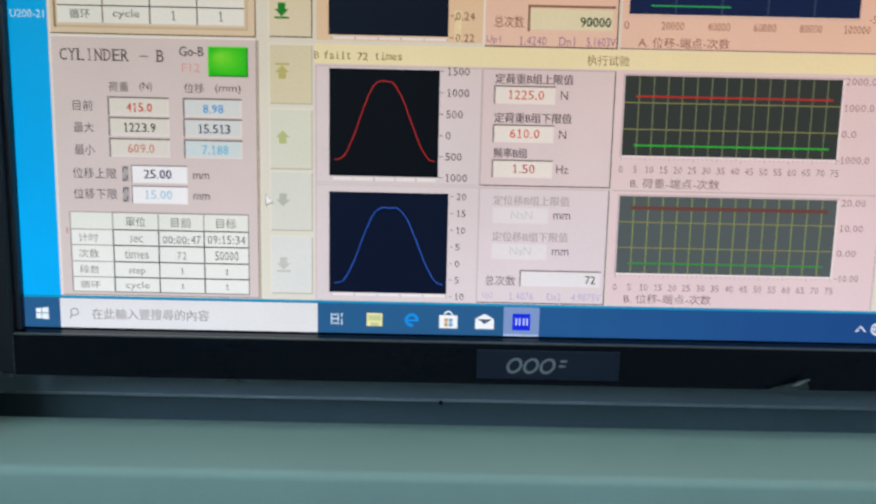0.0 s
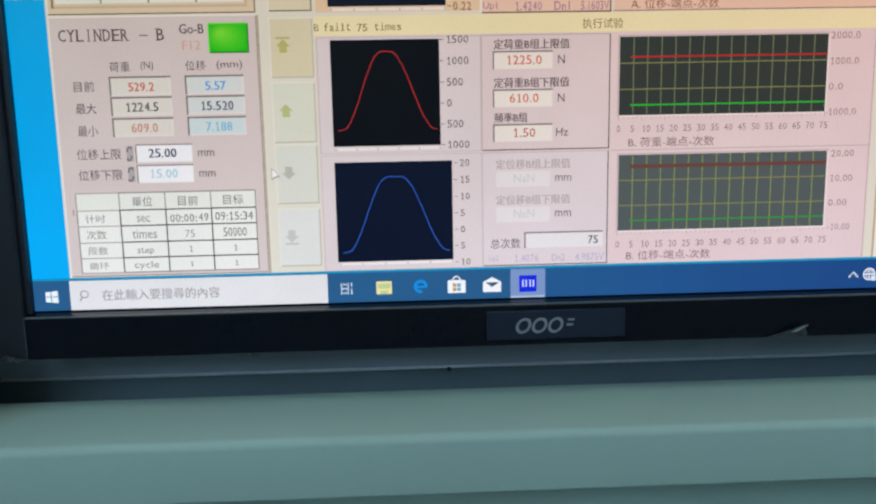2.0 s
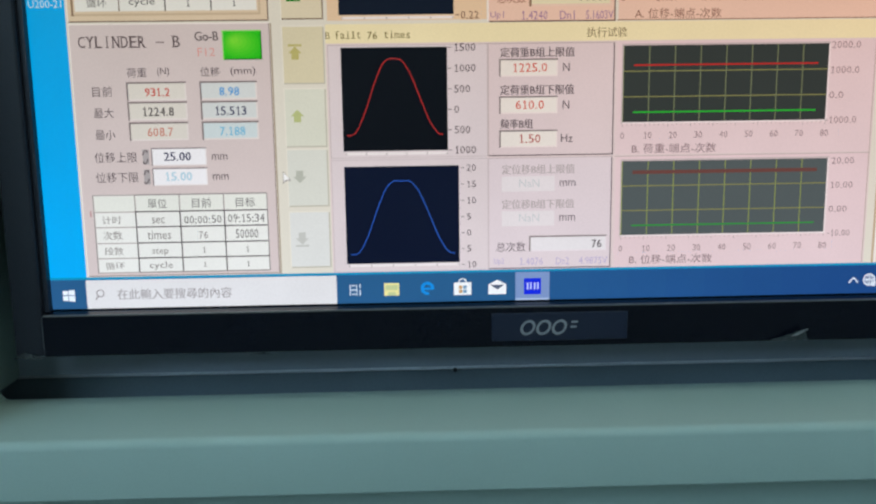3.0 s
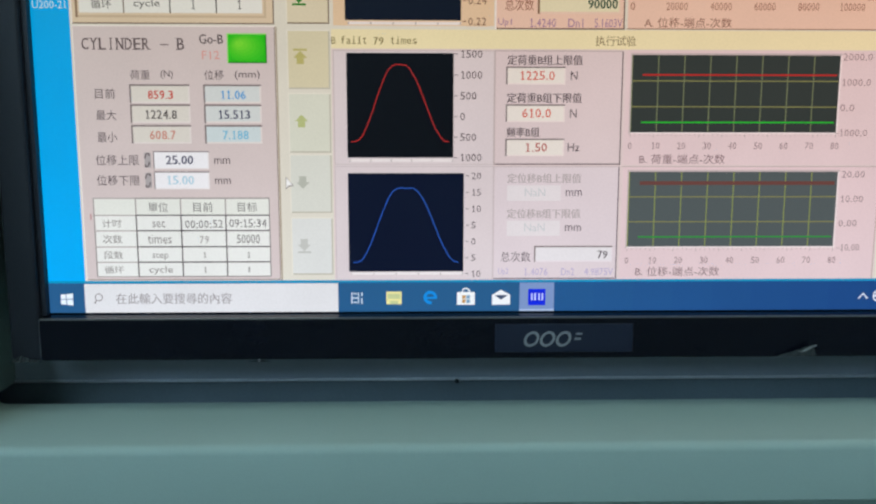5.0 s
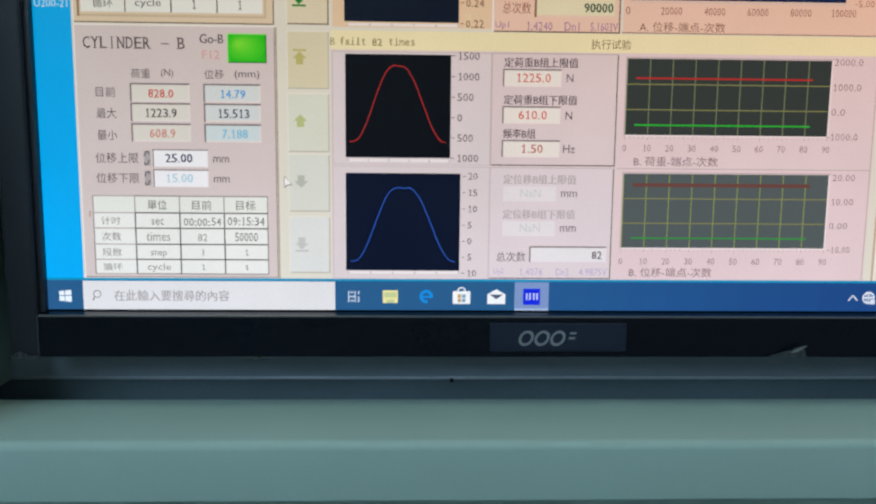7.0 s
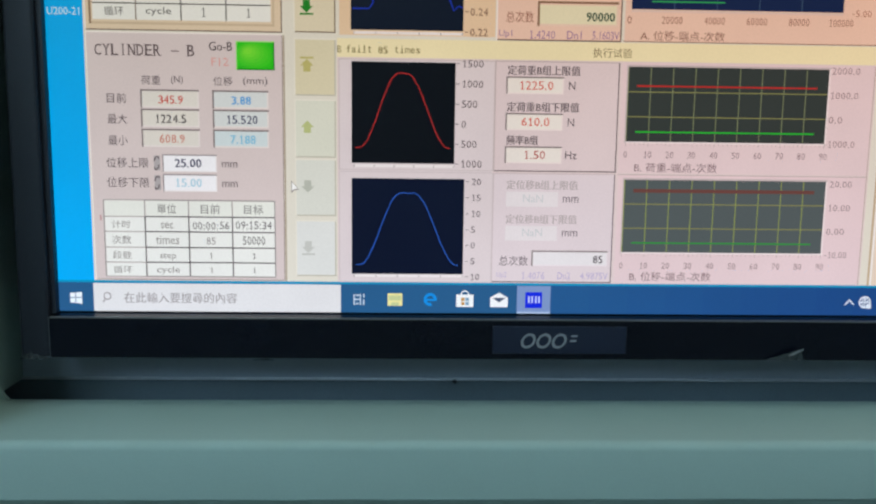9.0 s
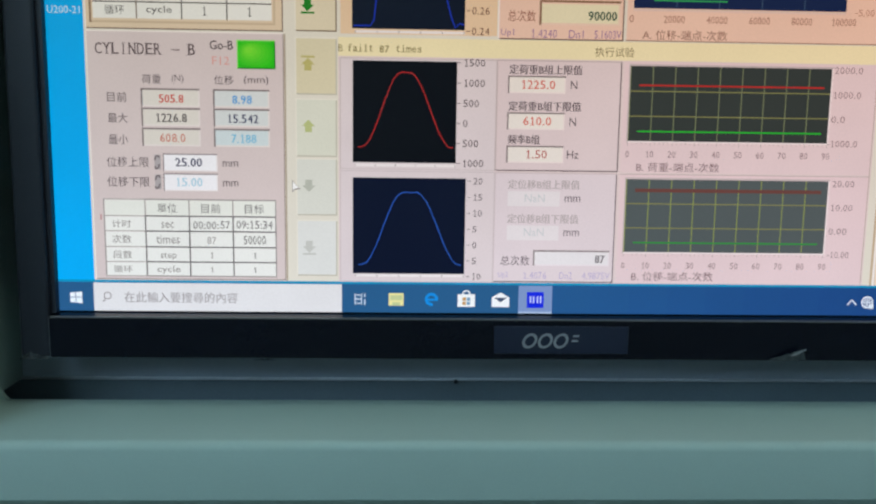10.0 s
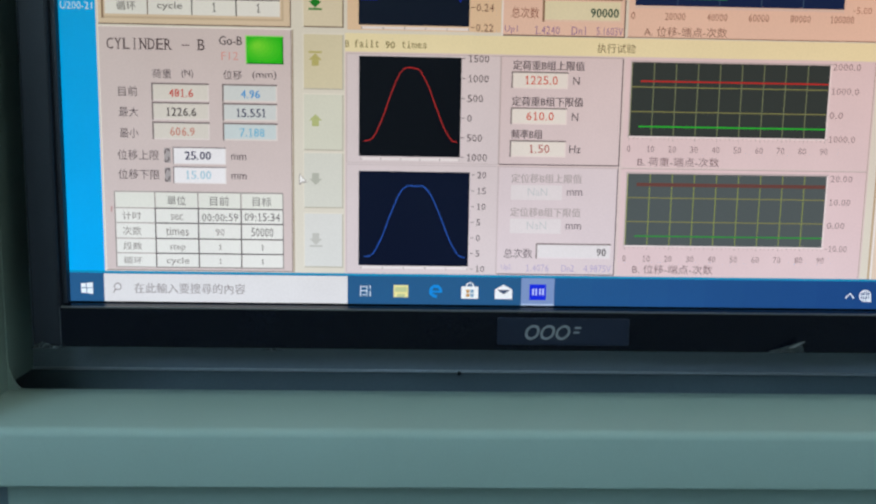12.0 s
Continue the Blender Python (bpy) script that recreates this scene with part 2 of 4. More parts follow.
def cheek(side):
    """A flared side cheek of the visor: thin sheet with a folded front edge."""
    bm = bmesh.new()
    outline = [(0.2368, EDGE_Y - 0.0003), (0.2312, -0.0375), (0.2318, -0.0398), (0.2338, -0.0408), (0.2625, -0.0408), (0.2625, -0.0390), (0.2342, -0.0390), (0.2332, -0.0375), (0.2388, EDGE_Y - 0.0003)]
    a = [bm.verts.new((side * x, y, LEDGE_Z + 0.0003)) for x, y in outline]
    b = [bm.verts.new((side * x, y, 1.384)) for x, y in outline]
    n = len(outline)
    for i in range(n):
        bm.faces.new((a[i], a[(i + 1) % n], b[(i + 1) % n], b[i]))
    bm.faces.new(a)
    bm.faces.new(b[::-1])
    bmesh.ops.recalc_face_normals(bm, faces=bm.faces)
    return bm


for side in (-1, 1):
    part("cheek", cheek(side), PAINT, console)
hood_outline = [(y, LEDGE_Z + 1.3845 - z) for y, z in ledge_outline]
part("hood", extruded(hood_outline, -0.27, 0.27), PAINT, console)
# Shade under the monitor is put into the tray's dark colour.
part("recess_floor", boxed(-0.30, EDGE_Y + 0.0025, 1.0440, 0.30, 0.075, 1.0460), PAINT_SHADE, console, "inner tray under the monitor, darkened to slate for its shade")
TRAY_Y, TRAY_Z = 0.0335, 1.0608
part("rear_apron", boxed(-0.298, TRAY_Y, TRAY_Z, 0.298, TRAY_Y + 0.0014, 1.108), TRAY_PAINT, console, "slate-grey sheet apron behind the monitor's lower edge")
# Bead along the apron's lower edge, added to draw its highlight line.
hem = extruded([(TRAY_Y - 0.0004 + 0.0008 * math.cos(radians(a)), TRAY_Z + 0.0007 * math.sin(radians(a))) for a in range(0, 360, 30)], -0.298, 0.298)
part("hem", hem, HEM_HIGHLIGHT, console, "rolled hem of the apron, coloured light as its edge highlight", smooth=True)
# Dark colour stands in for the monitor's shadow on the riser.
part("riser", boxed(-0.298, TRAY_Y + 0.0016, 1.0465, 0.298, TRAY_Y + 0.0028, 1.0607), PAINT_SHADE, console, "riser below the apron, darkened to slate for its shade")
part("mounting_plate", boxed(-0.298, 0.0337, 1.1085, 0.298, 0.0357, 1.345), PAINT_INNER, console)
for x in (-0.0362,):
    screw = bmesh.new()
    bmesh.ops.create_cone(screw, cap_ends=True, segments=14, radius1=0.0012, radius2=0.0009, depth=0.0012, matrix=Matrix.Translation((x, 0.0322, 1.0600)) @ Matrix.Rotation(radians(90), 4, "X"))
    part("screw", screw, STEEL, console, smooth=True)
for side in (-1, 1):
    x0, x1 = sorted((side * 0.2370, side * 0.2386))
    part("opening_return", boxed(x0, EDGE_Y + 0.0017, 1.0605, x1, 0.075, 1.366), PAINT, console)
    part("recess_side", boxed(side * 0.300 - 0.001, EDGE_Y + 0.002, 1.0465, side * 0.300 + 0.001, 0.36, 1.40), PAINT_SHADE, console)
    part("side_panel", boxed(side * 0.36 - 0.002, EDGE_Y + 0.002, 0.04, side * 0.36 + 0.002, 0.56, 1.47), PAINT, console)
part("back_panel", boxed(-0.358, 0.555, 0.04, 0.358, 0.558, 1.47), PAINT, console)
part("top_panel", boxed(-0.362, EDGE_Y + 0.002, 1.4702, 0.362, 0.56, 1.4722), PAINT, console)
part("base_plinth", boxed(-0.35, 0.0, 0.0, 0.35, 0.55, 0.04), RUBBER, console)
# Frame and strip are coloured dark as the shaded gap around the drawer.
part("lower_frame", boxed(-0.36, -0.003, 0.04, 0.36, EDGE_Y - 0.001, 0.95), PAINT_SHADE, console)
part("lower_strip", boxed(-0.36, -0.002, 0.952, 0.36, EDGE_Y - 0.001, 1.033, bevel=0.001), PAINT_SHADE, console)
door = part("drawer_front", boxed(-0.2305, -0.0125, 0.80, 0.2305, -0.0032, 1.0325, bevel=0.0015), PAINT, console, "grey-green drawer front under the ledge")
part("drawer_lip", boxed(-0.10, -0.0155, 0.862, 0.10, -0.0125, 0.878, bevel=0.001), SATIN, door)

# ---- the monitor ----
BASE_Z = 1.0813
monitor = empty("monitor", 0, 0.02, BASE_Z, label="black flat-panel monitor showing a test-control program with charts", category="monitor")
BY = -0.0063 - 0.02        # bezel front, in the monitor's space
SX = 683 * P               # half the picture's width
SZ = SCREEN_Z - BASE_Z     # picture's lower edge
ST = SZ + 768 * P
bar = [(BY, 0.0006), (BY, SZ - 0.0022)] + arc(BY + 0.0008, SZ - 0.0022, 0.0008, 180, 90, 4) + [(-0.0202, SZ - 0.0006), (-0.0185, SZ - 0.0006), (-0.0185, 0.0), (BY + 0.0006, 0.0)]
# Grey stands for the picture's reflection on the bezel's inner bevel.
LIP = surface("lip_reflection", (0.085, 0.082, 0.080), 0.38, grain=2000, vary=0.06)
part("lower_bezel", extruded(bar, -0.2070, 0.2070), GLOSS, monitor, "glossy black lower bezel with an inner lip greyed as a reflection")
lip = [(-0.0228, SZ - 0.0004), (-0.0219, SZ - 0.0003), (-0.0219, SZ - 0.0009), (-0.0228, SZ - 0.0010)]
part("inner_lip", extruded([(y - 0.0036, z - 0.0008) for y, z in lip], -0.2066, 0.2066), LIP, monitor, "thin lip along the lower picture edge, grey for the picture's reflection")
for side in (-1, 1):
    x0, x1 = sorted((side * 0.2073, side * 0.2192))
    part("side_bezel", boxed(x0, BY + 0.0003, 0.0002, x1, -0.0187, ST + 0.0125, bevel=0.0011, segments=3), SATIN, monitor, "satin black side bezel")
    # Grey strip that paints the bevel highlight along the corner seam.
    x0, x1 = sorted((side * 0.20702, side * 0.20728))
    part("corner_seam", boxed(x0, BY - 0.0002, 0.0012, x1, BY + 0.0018, SZ - 0.0016), surface("seam_highlight", (0.06, 0.065, 0.08), 0.4, grain=2000, vary=0.1), monitor, "thin grey strip painting the highlight on the bezel corner seam")
    x0, x1 = sorted((side * (SX + 0.0001), side * 0.20725))
    part("inner_step", boxed(x0, -0.0232, SZ - 0.0005, x1, -0.0190, ST + 0.002), SATIN, monitor)
part("upper_bezel", boxed(-0.2071, BY, ST, 0.2071, -0.0186, ST + 0.0125, bevel=0.0008), SATIN, monitor)
shell = boxed(-0.2150, -0.0184, 0.002, 0.2150, 0.0134, ST + 0.010, bevel=0.004)
part("rear_shell", shell, SATIN, monitor)
badge = part("badge", boxed(-0.0226, BY - 0.0006, 0.0027, 0.0343, BY + 0.0004, 0.0146, bevel=0.0004), BADGE, monitor, "dark grey badge plate with a silver mark")


def ring(bm, cx, cz, rx, rz, width, y, start=0, end=360, slant=0.25, n=18):
    """A slanted, flat, thick arc, for the marks on the badge and icons on the display."""
    loops = []
    for i in range(n + 1):
        a = radians(start + (end - start) * i / n)
        row = []
        for k in (1, 0):
            x, z = (rx - (1 - k) * width) * math.cos(a), (rz - (1 - k) * width) * math.sin(a)
            row.append(bm.verts.new((cx + x + slant * z, y, cz + z)))
        loops.append(row)
    for i in range(n):
        bm.faces.new((loops[i][0], loops[i + 1][0], loops[i + 1][1], loops[i][1]))
    return bm


def quad(bm, pts, y, index=0):
    f = bm.faces.new([bm.verts.new((x, y, z)) for x, z in pts])
    f.material_index = index
    return f


mark = bmesh.new()
my, mz = BY - 0.00075, 0.0084
for cx in (-0.0076, -0.0010, 0.0056):
    ring(mark, cx, mz, 0.0031, 0.0033, 0.0011, my, 0, 360)
for z in (-0.0004, 0.0017):
    quad(mark, [(0.0101 + 0.25 * z, mz + z), (0.0128 + 0.25 * z, mz + z), (0.0130 + 0.25 * z, mz + z + 0.0009), (0.0103 + 0.25 * z, mz + z + 0.0009)], my)
bmesh.ops.recalc_face_normals(mark, faces=mark.faces)
part("mark", mark, SILVER, badge, "slanted silver printed mark")


# ---- torn film left on the bezel ----
def scrap(name, x, z, w, h, peak, lean, seed, label):
    rnd = random.Random(seed)
    bm = bmesh.new()
    n = 9
    low, top = [], []
    for i in range(n + 1):
        s = i / n
        lift = h * max(0.06, 1 - abs(s - peak) / (peak if s < peak else 1 - peak + 0.001)) * rnd.uniform(0.85, 1.0)
        low.append(bm.verts.new((x + w * s, -0.0068 - 0.0008 * rnd.random(), z - 0.0003)))
        top.append(bm.verts.new((x + w * s, -0.0071 - lean * rnd.random(), z + lift)))
    for i in range(n):
        bm.faces.new((low[i], low[i + 1], top[i + 1], top[i]))
    bmesh.ops.solidify(bm, geom=bm.faces[:], thickness=0.00015)
    bmesh.ops.recalc_face_normals(bm, faces=bm.faces)
    return tagged(part(name, bm, FILM), label, "film scrap")


bezel_scrap = scrap("film_scrap", 0.0947, 1.0821, 0.0155, 0.0062, 0.97, 0.0022, 3, "torn white clear-film scrap stuck on the lower bezel edge")
# Small bright piece that paints the highlight on the dark film.
crease = bmesh.new()
for i, (x, z, h) in enumerate(((0.1028, 1.0843, 0.0004), (0.1048, 1.0846, 0.0012), (0.1070, 1.0855, 0.0014), (0.1094, 1.0871, 0.0005))):
    a = [crease.verts.new((x, -0.0098 - 0.0004 * (i % 2), z)), crease.verts.new((x, -0.0101, z + h))]
    if i:
        crease.faces.new((before[0], a[0], a[1], before[1]))
    before = a
bmesh.ops.solidify(crease, geom=crease.faces[:], thickness=0.00015)
part("crease", crease, surface("film_highlight", (0.30, 0.31, 0.32), 0.3, grain=900, vary=0.3, blotch=300, stain=0.4, bump=0.3), bezel_scrap, "folded crease, coloured bright for the film's highlight")
scrap("film_scrap", -0.2188, 1.0813, 0.0125, 0.0030, 0.3, 0.0016, 5, "crumpled grey film scrap at the bezel corner")
scrap("film_scrap", -0.1230, 1.0811, 0.0090, 0.0007, 0.6, 0.0006, 8, "thin torn film edge along the lower bezel")
scrap("film_scrap", 0.1420, 1.0868, 0.0400, 0.0004, 0.25, 0.0003, 9, "thin film edge line on the glossy bezel")

# ---- the display's picture ----
display_z = SZ
HOLES = {
    "load": (124.5, 462, 200.5, 484), "travel": (221.5, 462, 294.5, 484), "clock": (223.4, 636.5, 240.5, 653), "times": (204.5, 658, 221.5, 675),
    "most_load": (163.6, 490.5, 184.2, 508.5), "most_travel": (264.2, 490.5, 281, 508.5), "least_load": (161, 517.5, 181.6, 535.5), "total": (664, 679, 769, 698),
    "failed": (441, 394, 461, 411), "upper_scale": (568, 344, 597, 384.5), "axis_upper": (780, 534.5, 1090, 546.5), "axis_lower": (780, 691.5, 1090, 703.5),
}


def sheet(bm, u0, v0, u1, v1, layer, holes=True, index=0):
    """A flat field of the picture, from dot (u0, v0) to (u1, v1), left open where numbers show through."""
    cut = [h for h in HOLES.values() if holes and h[0] < u1 and h[2] > u0 and h[1] < v1 and h[3] > v0]
    us = sorted({u0, u1, *[min(max(h[i], u0), u1) for h in cut for i in (0, 2)]})
    vs = sorted({v0, v1, *[min(max(h[i], v0), v1) for h in cut for i in (1, 3)]})
    for i in range(len(us) - 1):
        for j in range(len(vs) - 1):
            mu, mv = (us[i] + us[i + 1]) / 2, (vs[j] + vs[j + 1]) / 2
            if any(h[0] < mu < h[2] and h[1] < mv < h[3] for h in cut):
                continue
            quad(bm, [(dx(us[i]), dz(vs[j + 1])), (dx(us[i + 1]), dz(vs[j + 1])), (dx(us[i + 1]), dz(vs[j])), (dx(us[i]), dz(vs[j]))], -layer * 0.00004, index)
    return bm


def dx(u):
    return (u - 683) * P


def dz(v):
    return (768 - v) * P


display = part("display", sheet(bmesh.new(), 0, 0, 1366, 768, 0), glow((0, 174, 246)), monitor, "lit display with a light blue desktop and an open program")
display.location = (0, -0.02, display_z)
back = boxed(-SX, 0.0006, 0, SX, 0.0012, 768 * P)
part("backlight", back, SATIN, display)


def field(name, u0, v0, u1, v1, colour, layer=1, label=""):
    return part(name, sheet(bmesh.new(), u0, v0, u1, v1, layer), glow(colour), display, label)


def outline(name, u0, v0, u1, v1, w, colour, layer, colour2=None, label=""):
    """A sunken or raised rim: top and left in one colour, bottom and right in the other."""
    bm = bmesh.new()
    sheet(bm, u0, v0, u1, v0 + w, layer, False)
    sheet(bm, u0, v0 + w, u0 + w, v1, layer, False)
    sheet(bm, u0 + w, v1 - w, u1, v1, layer, False, 1)
    sheet(bm, u1 - w, v0 + w, u1, v1 - w, layer, False, 1)
    return part(name, bm, [glow(colour), glow(colour2 or colour)], display, label)


drawn = {}


def lettering(text):
    """Flat faces of a line of text in the built-in font, in a box of width and height 1."""
    if text in drawn:
        return drawn[text]
    curve = bpy.data.curves.new("text", "FONT")
    curve.body, curve.resolution_u = text, 2
    ob = new("text", curve)
    mesh = bpy.data.meshes.new_from_object(ob.evaluated_get(bpy.context.evaluated_depsgraph_get()))
    bpy.data.objects.remove(ob)
    co = np.array([v.co for v in mesh.vertices])
    faces = [tuple(p.vertices) for p in mesh.polygons]
    bpy.data.meshes.remove(mesh)
    bpy.data.curves.remove(curve)
    lo, hi = co.min(0), co.max(0)
    drawn[text] = (co - lo) / np.maximum(hi - lo, 1e-6), faces
    return drawn[text]


def put_run(bm, text, u0, v0, u1, v1, layer, index=0, bold=0.0):
    co, faces = lettering(text)
    for k in (0.0, bold) if bold else (0.0,):
        verts = [bm.verts.new((dx(u0 + x * (u1 - u0) + k), -layer * 0.00004 - k * 0.000005, dz(v1 - z * (v1 - v0)))) for x, z, _ in co]
        for f in faces:
            try:
                bm.faces.new([verts[i] for i in f]).material_index = index
            except ValueError:
                pass


NARROW = {".": 0.5, ":": 0.5, "-": 0.75}


def put_text(bm, text, u0, v0, u1, v1, layer, index=0, bold=0.0):
    """A line of writing; figures stand on an even pitch, and a one has its flag and foot."""
    if not set(text) <= set("0123456789.:-"):
        return put_run(bm, text, u0, v0, u1, v1, layer, index, bold)
    pitch = (u1 - u0) / sum(NARROW.get(c, 1.0) for c in text)
    h, at = v1 - v0, u0
    for c in text:
        a, b, thick = at + 0.09 * pitch, at + 0.91 * pitch, 0.17 * pitch + bold * 0.6
        if c == "1":
            m = at + 0.54 * pitch
            put_run(bm, c, m - thick / 2, v0, m + thick / 2, v1, layer, index)
            quad(bm, [(dx(m - thick / 2), dz(v0 + 0.02 * h)), (dx(m - thick / 2), dz(v0 + 0.17 * h)), (dx(m - 0.3 * pitch), dz(v0 + 0.3 * h)), (dx(m - 0.3 * pitch), dz(v0 + 0.16 * h))], -layer * 0.00004, index)
            sheet(bm, m - 0.28 * pitch, v1 - 0.1 * h, m - thick / 2, v1, layer, False, index)
            sheet(bm, m + thick / 2, v1 - 0.1 * h, m + 0.28 * pitch, v1, layer, False, index)
        elif c in ".:":
            m = at + 0.25 * pitch
            for top in (0.0, 0.5) if c == ":" else (0.0,):
                sheet(bm, m - 0.12 * pitch, v1 - (top + 0.16) * h, m + 0.12 * pitch, v1 - top * h, layer, False, index)
        elif c == "-":
            sheet(bm, at + 0.1 * pitch, v1 - 0.46 * h, at + 0.65 * pitch, v1 - 0.35 * h, layer, False, index)
        else:
            put_run(bm, c, a, v0, b, v1, layer, index, bold)
        at += NARROW.get(c, 1.0) * pitch


SERIFS = {"Y": ((0.05, 0), (0.95, 0), (0.5, 1)), "L": ((0.1, 0), (0.1, 1)), "I": ((0.5, 0), (0.5, 1)), "N": ((0.08, 0), (0.08, 1), (0.92, 0)),
          "D": ((0.06, 0), (0.06, 1)), "E": ((0.06, 0), (0.06, 1)), "R": ((0.06, 0), (0.06, 1), (0.98, 1)), "B": ((0.06, 0), (0.06, 1))}


def serif_words(name, text, u0, v0, u1, v1, colour, label=""):
    """Capitals on an even pitch with short bars at the ends of their strokes."""
    bm = bmesh.new()
    pitch = (u1 - u0) / len(text)
    for i, c in enumerate(text):
        a, w = u0 + (i + 0.1) * pitch, 0.78 * pitch
        if c == "I":
            put_run(bm, c, a + 0.42 * w, v0, a + 0.58 * w, v1, 4)
        else:
            put_run(bm, c, a, v0, a + w, v1, 4, bold=0.4)
        for x, low in SERIFS.get(c, ()):
            v = v1 - 0.9 if low else v0
            sheet(bm, a + x * w - 0.19 * pitch, v, a + x * w + 0.19 * pitch, v + 0.9, 4.3, False)
    return part(name, bm, glow(colour), display, label)


SMALL = {"f": (0.62, 1.0), "a": (0.78, 0.7), "i": (0.2, 1.0), "l": (0.2, 1.0), "t": (0.58, 0.9), "m": (0.92, 0.7), "e": (0.78, 0.7), "s": (0.7, 0.7)}


def pitched_words(name, text, u0, v0, u1, v1, colour):
    """Small letters on an even pitch, the thin ones with a foot."""
    bm = bmesh.new()
    pitch = (u1 - u0) / len(text)
    for i, c in enumerate(text):
        (w, h), m = SMALL[c], u0 + (i + 0.5) * pitch
        put_run(bm, c, m - w * pitch / 2, v1 - h * (v1 - v0), m + w * pitch / 2, v1, 4, bold=0.2)
        if c in "il":
            sheet(bm, m - 0.36 * pitch, v1 - 0.9, m + 0.36 * pitch, v1, 4.3, False)
    return part(name, bm, glow(colour), display)


def words(name, text, u0, v0, u1, v1, colour, layer=4, bold=0.0, label=""):
    bm = bmesh.new()
    put_text(bm, text, u0, v0, u1, v1, layer, bold=bold)
    return part(name, bm, glow(colour), display, label)


def bars(name, u0, v0, u1, v1, colour, n, layer=4, seed=1):
    """Writing too small to read: short plain bars of its size."""
    rnd = random.Random(seed)
    bm = bmesh.new()
    step, h = (u1 - u0) / n, v1 - v0
    for i in range(n):
        a = u0 + i * step
        sheet(bm, a, v0 + h * rnd.uniform(0.1, 0.25), a + step * rnd.uniform(0.74, 0.86), v1 - h * rnd.uniform(0.1, 0.25), layer, False)
    return part(name, bm, glow(colour), display)


INK, FAINT = (84, 70, 76), (184, 172, 173)
PINK_R, ORANGE = (230, 207, 209), (238, 202, 182)
CREAM, WHITE = (228, 222, 208), (238, 236, 230)
RED_INK, BLUE_INK = (204, 74, 60), (60, 152, 218)
SHADE, LIGHT = (132, 118, 118), (246, 236, 232)

# program window and its panels
field("program_window", 50, 0, 1366, 726, CREAM, 1, "cream program window")
field("upper_panel", 53, 0, 314, 382, (226, 204, 176), 2, "warm beige upper panel")
outline("panel_rim", 52, -20, 315, 383, 1.6, LIGHT, 3, (120, 98, 84))
field("cylinder_panel", 53, 386, 314, 722, (218, 202, 200), 2, "pinkish grey cylinder panel")
outline("panel_rim", 52, 385, 315.5, 723, 1.3, LIGHT, 3, (150, 130, 126))
field("panel_ground", 389, 413.5, 1137, 724, (227, 209, 208), 1.5)
field("chart_panel", 392, 416, 604, 723, (224, 211, 213), 2, "pale pink-grey chart panel")
outline("panel_rim", 391, 415.5, 605, 566, 1.0, (196, 182, 180), 3, (206, 192, 192))
outline("panel_rim", 391, 568, 605, 723, 1.0, (204, 190, 192), 3, (214, 202, 204))
field("upper_chart_panel", 392, 0, 604, 384, (234, 204, 170), 2, "warm upper chart panel")
field("setting_panel", 606, 416, 776, 565, (225, 207, 208), 2, "pink setting panel")
outline("panel_rim", 605, 415, 777, 566, 1.5, (196, 178, 177), 3, (94, 78, 82))
field("disabled_panel", 606, 569, 776, 722, (226, 212, 216), 2, "greyed-out setting panel")
outline("panel_rim", 605, 568, 776.5, 723, 1.5, (206, 190, 192), 3, (110, 94, 102))
field("upper_setting_panel", 606, 0, 776, 387, ORANGE, 2, "orange-pink upper setting panel")
outline("panel_rim", 605, -20, 777, 388, 1.8, LIGHT, 3, (110, 84, 72))
field("endpoint_panel", 781, 415, 1135, 566, PINK_R, 2, "pink endpoint chart panel")
field("endpoint_panel", 781, 569, 1135, 723, (231, 207, 210), 2, "pink endpoint chart panel")
outline("panel_rim", 780, 568, 1136, 569.2, 0.6, (196, 176, 174), 3)
outline("panel_rim", 1134, 415, 1135.2, 723, 0.6, (190, 170, 160), 3)
field("upper_endpoint_panel", 781, 0, 1135, 387, ORANGE, 2, "orange-pink upper endpoint chart panel")
outline("panel_rim", 780, 386, 1136, 387.5, 0.7, (150, 118, 98), 3)
field("status_band", 389, 388.6, 1137, 413.5, (243, 230, 186), 2, "pale yellow status band")
field("divider", 1148, 0, 1151, 724, (196, 172, 142), 2)
field("divider", 1152, 0, 1154, 724, LIGHT, 2)
field("side_panel_upper", 1155, 0, 1366, 409.5, (226, 186, 154), 2, "orange-beige side panel")
field("side_panel_lower", 1155, 412.5, 1366, 724, (232, 212, 192), 2, "beige side panel")
field("divider", 1152, 409.7, 1366, 411.5, (170, 140, 120), 3)
field("divider", 316, 386, 318, 724, (176, 160, 140), 2)

def nudge(before, du):
    """Shifts what was laid out since `before` sideways by some dots."""
    for ob in set(display.children) - before:
        ob.location.x += du * P


# upper panel: the last row of a table
laid = set(display.children)
for u0, u1, text in ((66, 123, "循环"), (124, 183, "cycle"), (184, 243, "1"), (244, 303, "1")):
    field("table_cell", u0, 348, u1, 369, WHITE, 3)
    field("table_cell", u0, 326, u1, 347, WHITE, 3)
    w = 26 if len(text) == 2 else 34 if len(text) > 2 else 7
    words("table_text", text, (u0 + u1) / 2 - w / 2, 352, (u0 + u1) / 2 + w / 2, 364, (84, 80, 76))
outline("table_frame", 61, 300, 308, 375, 3, (150, 122, 96), 3, (206, 184, 156))
for u in (123.5, 183.5, 243.5):
    field("table_line", u - 0.8, 326, u + 0.8, 369, (128, 108, 92) if u < 130 else (66, 56, 50), 4)
field("table_line", 66, 346.8, 303, 348.3, (66, 56, 50), 4)

nudge(laid, -3.0)

# cylinder panel
laid = set(display.children)
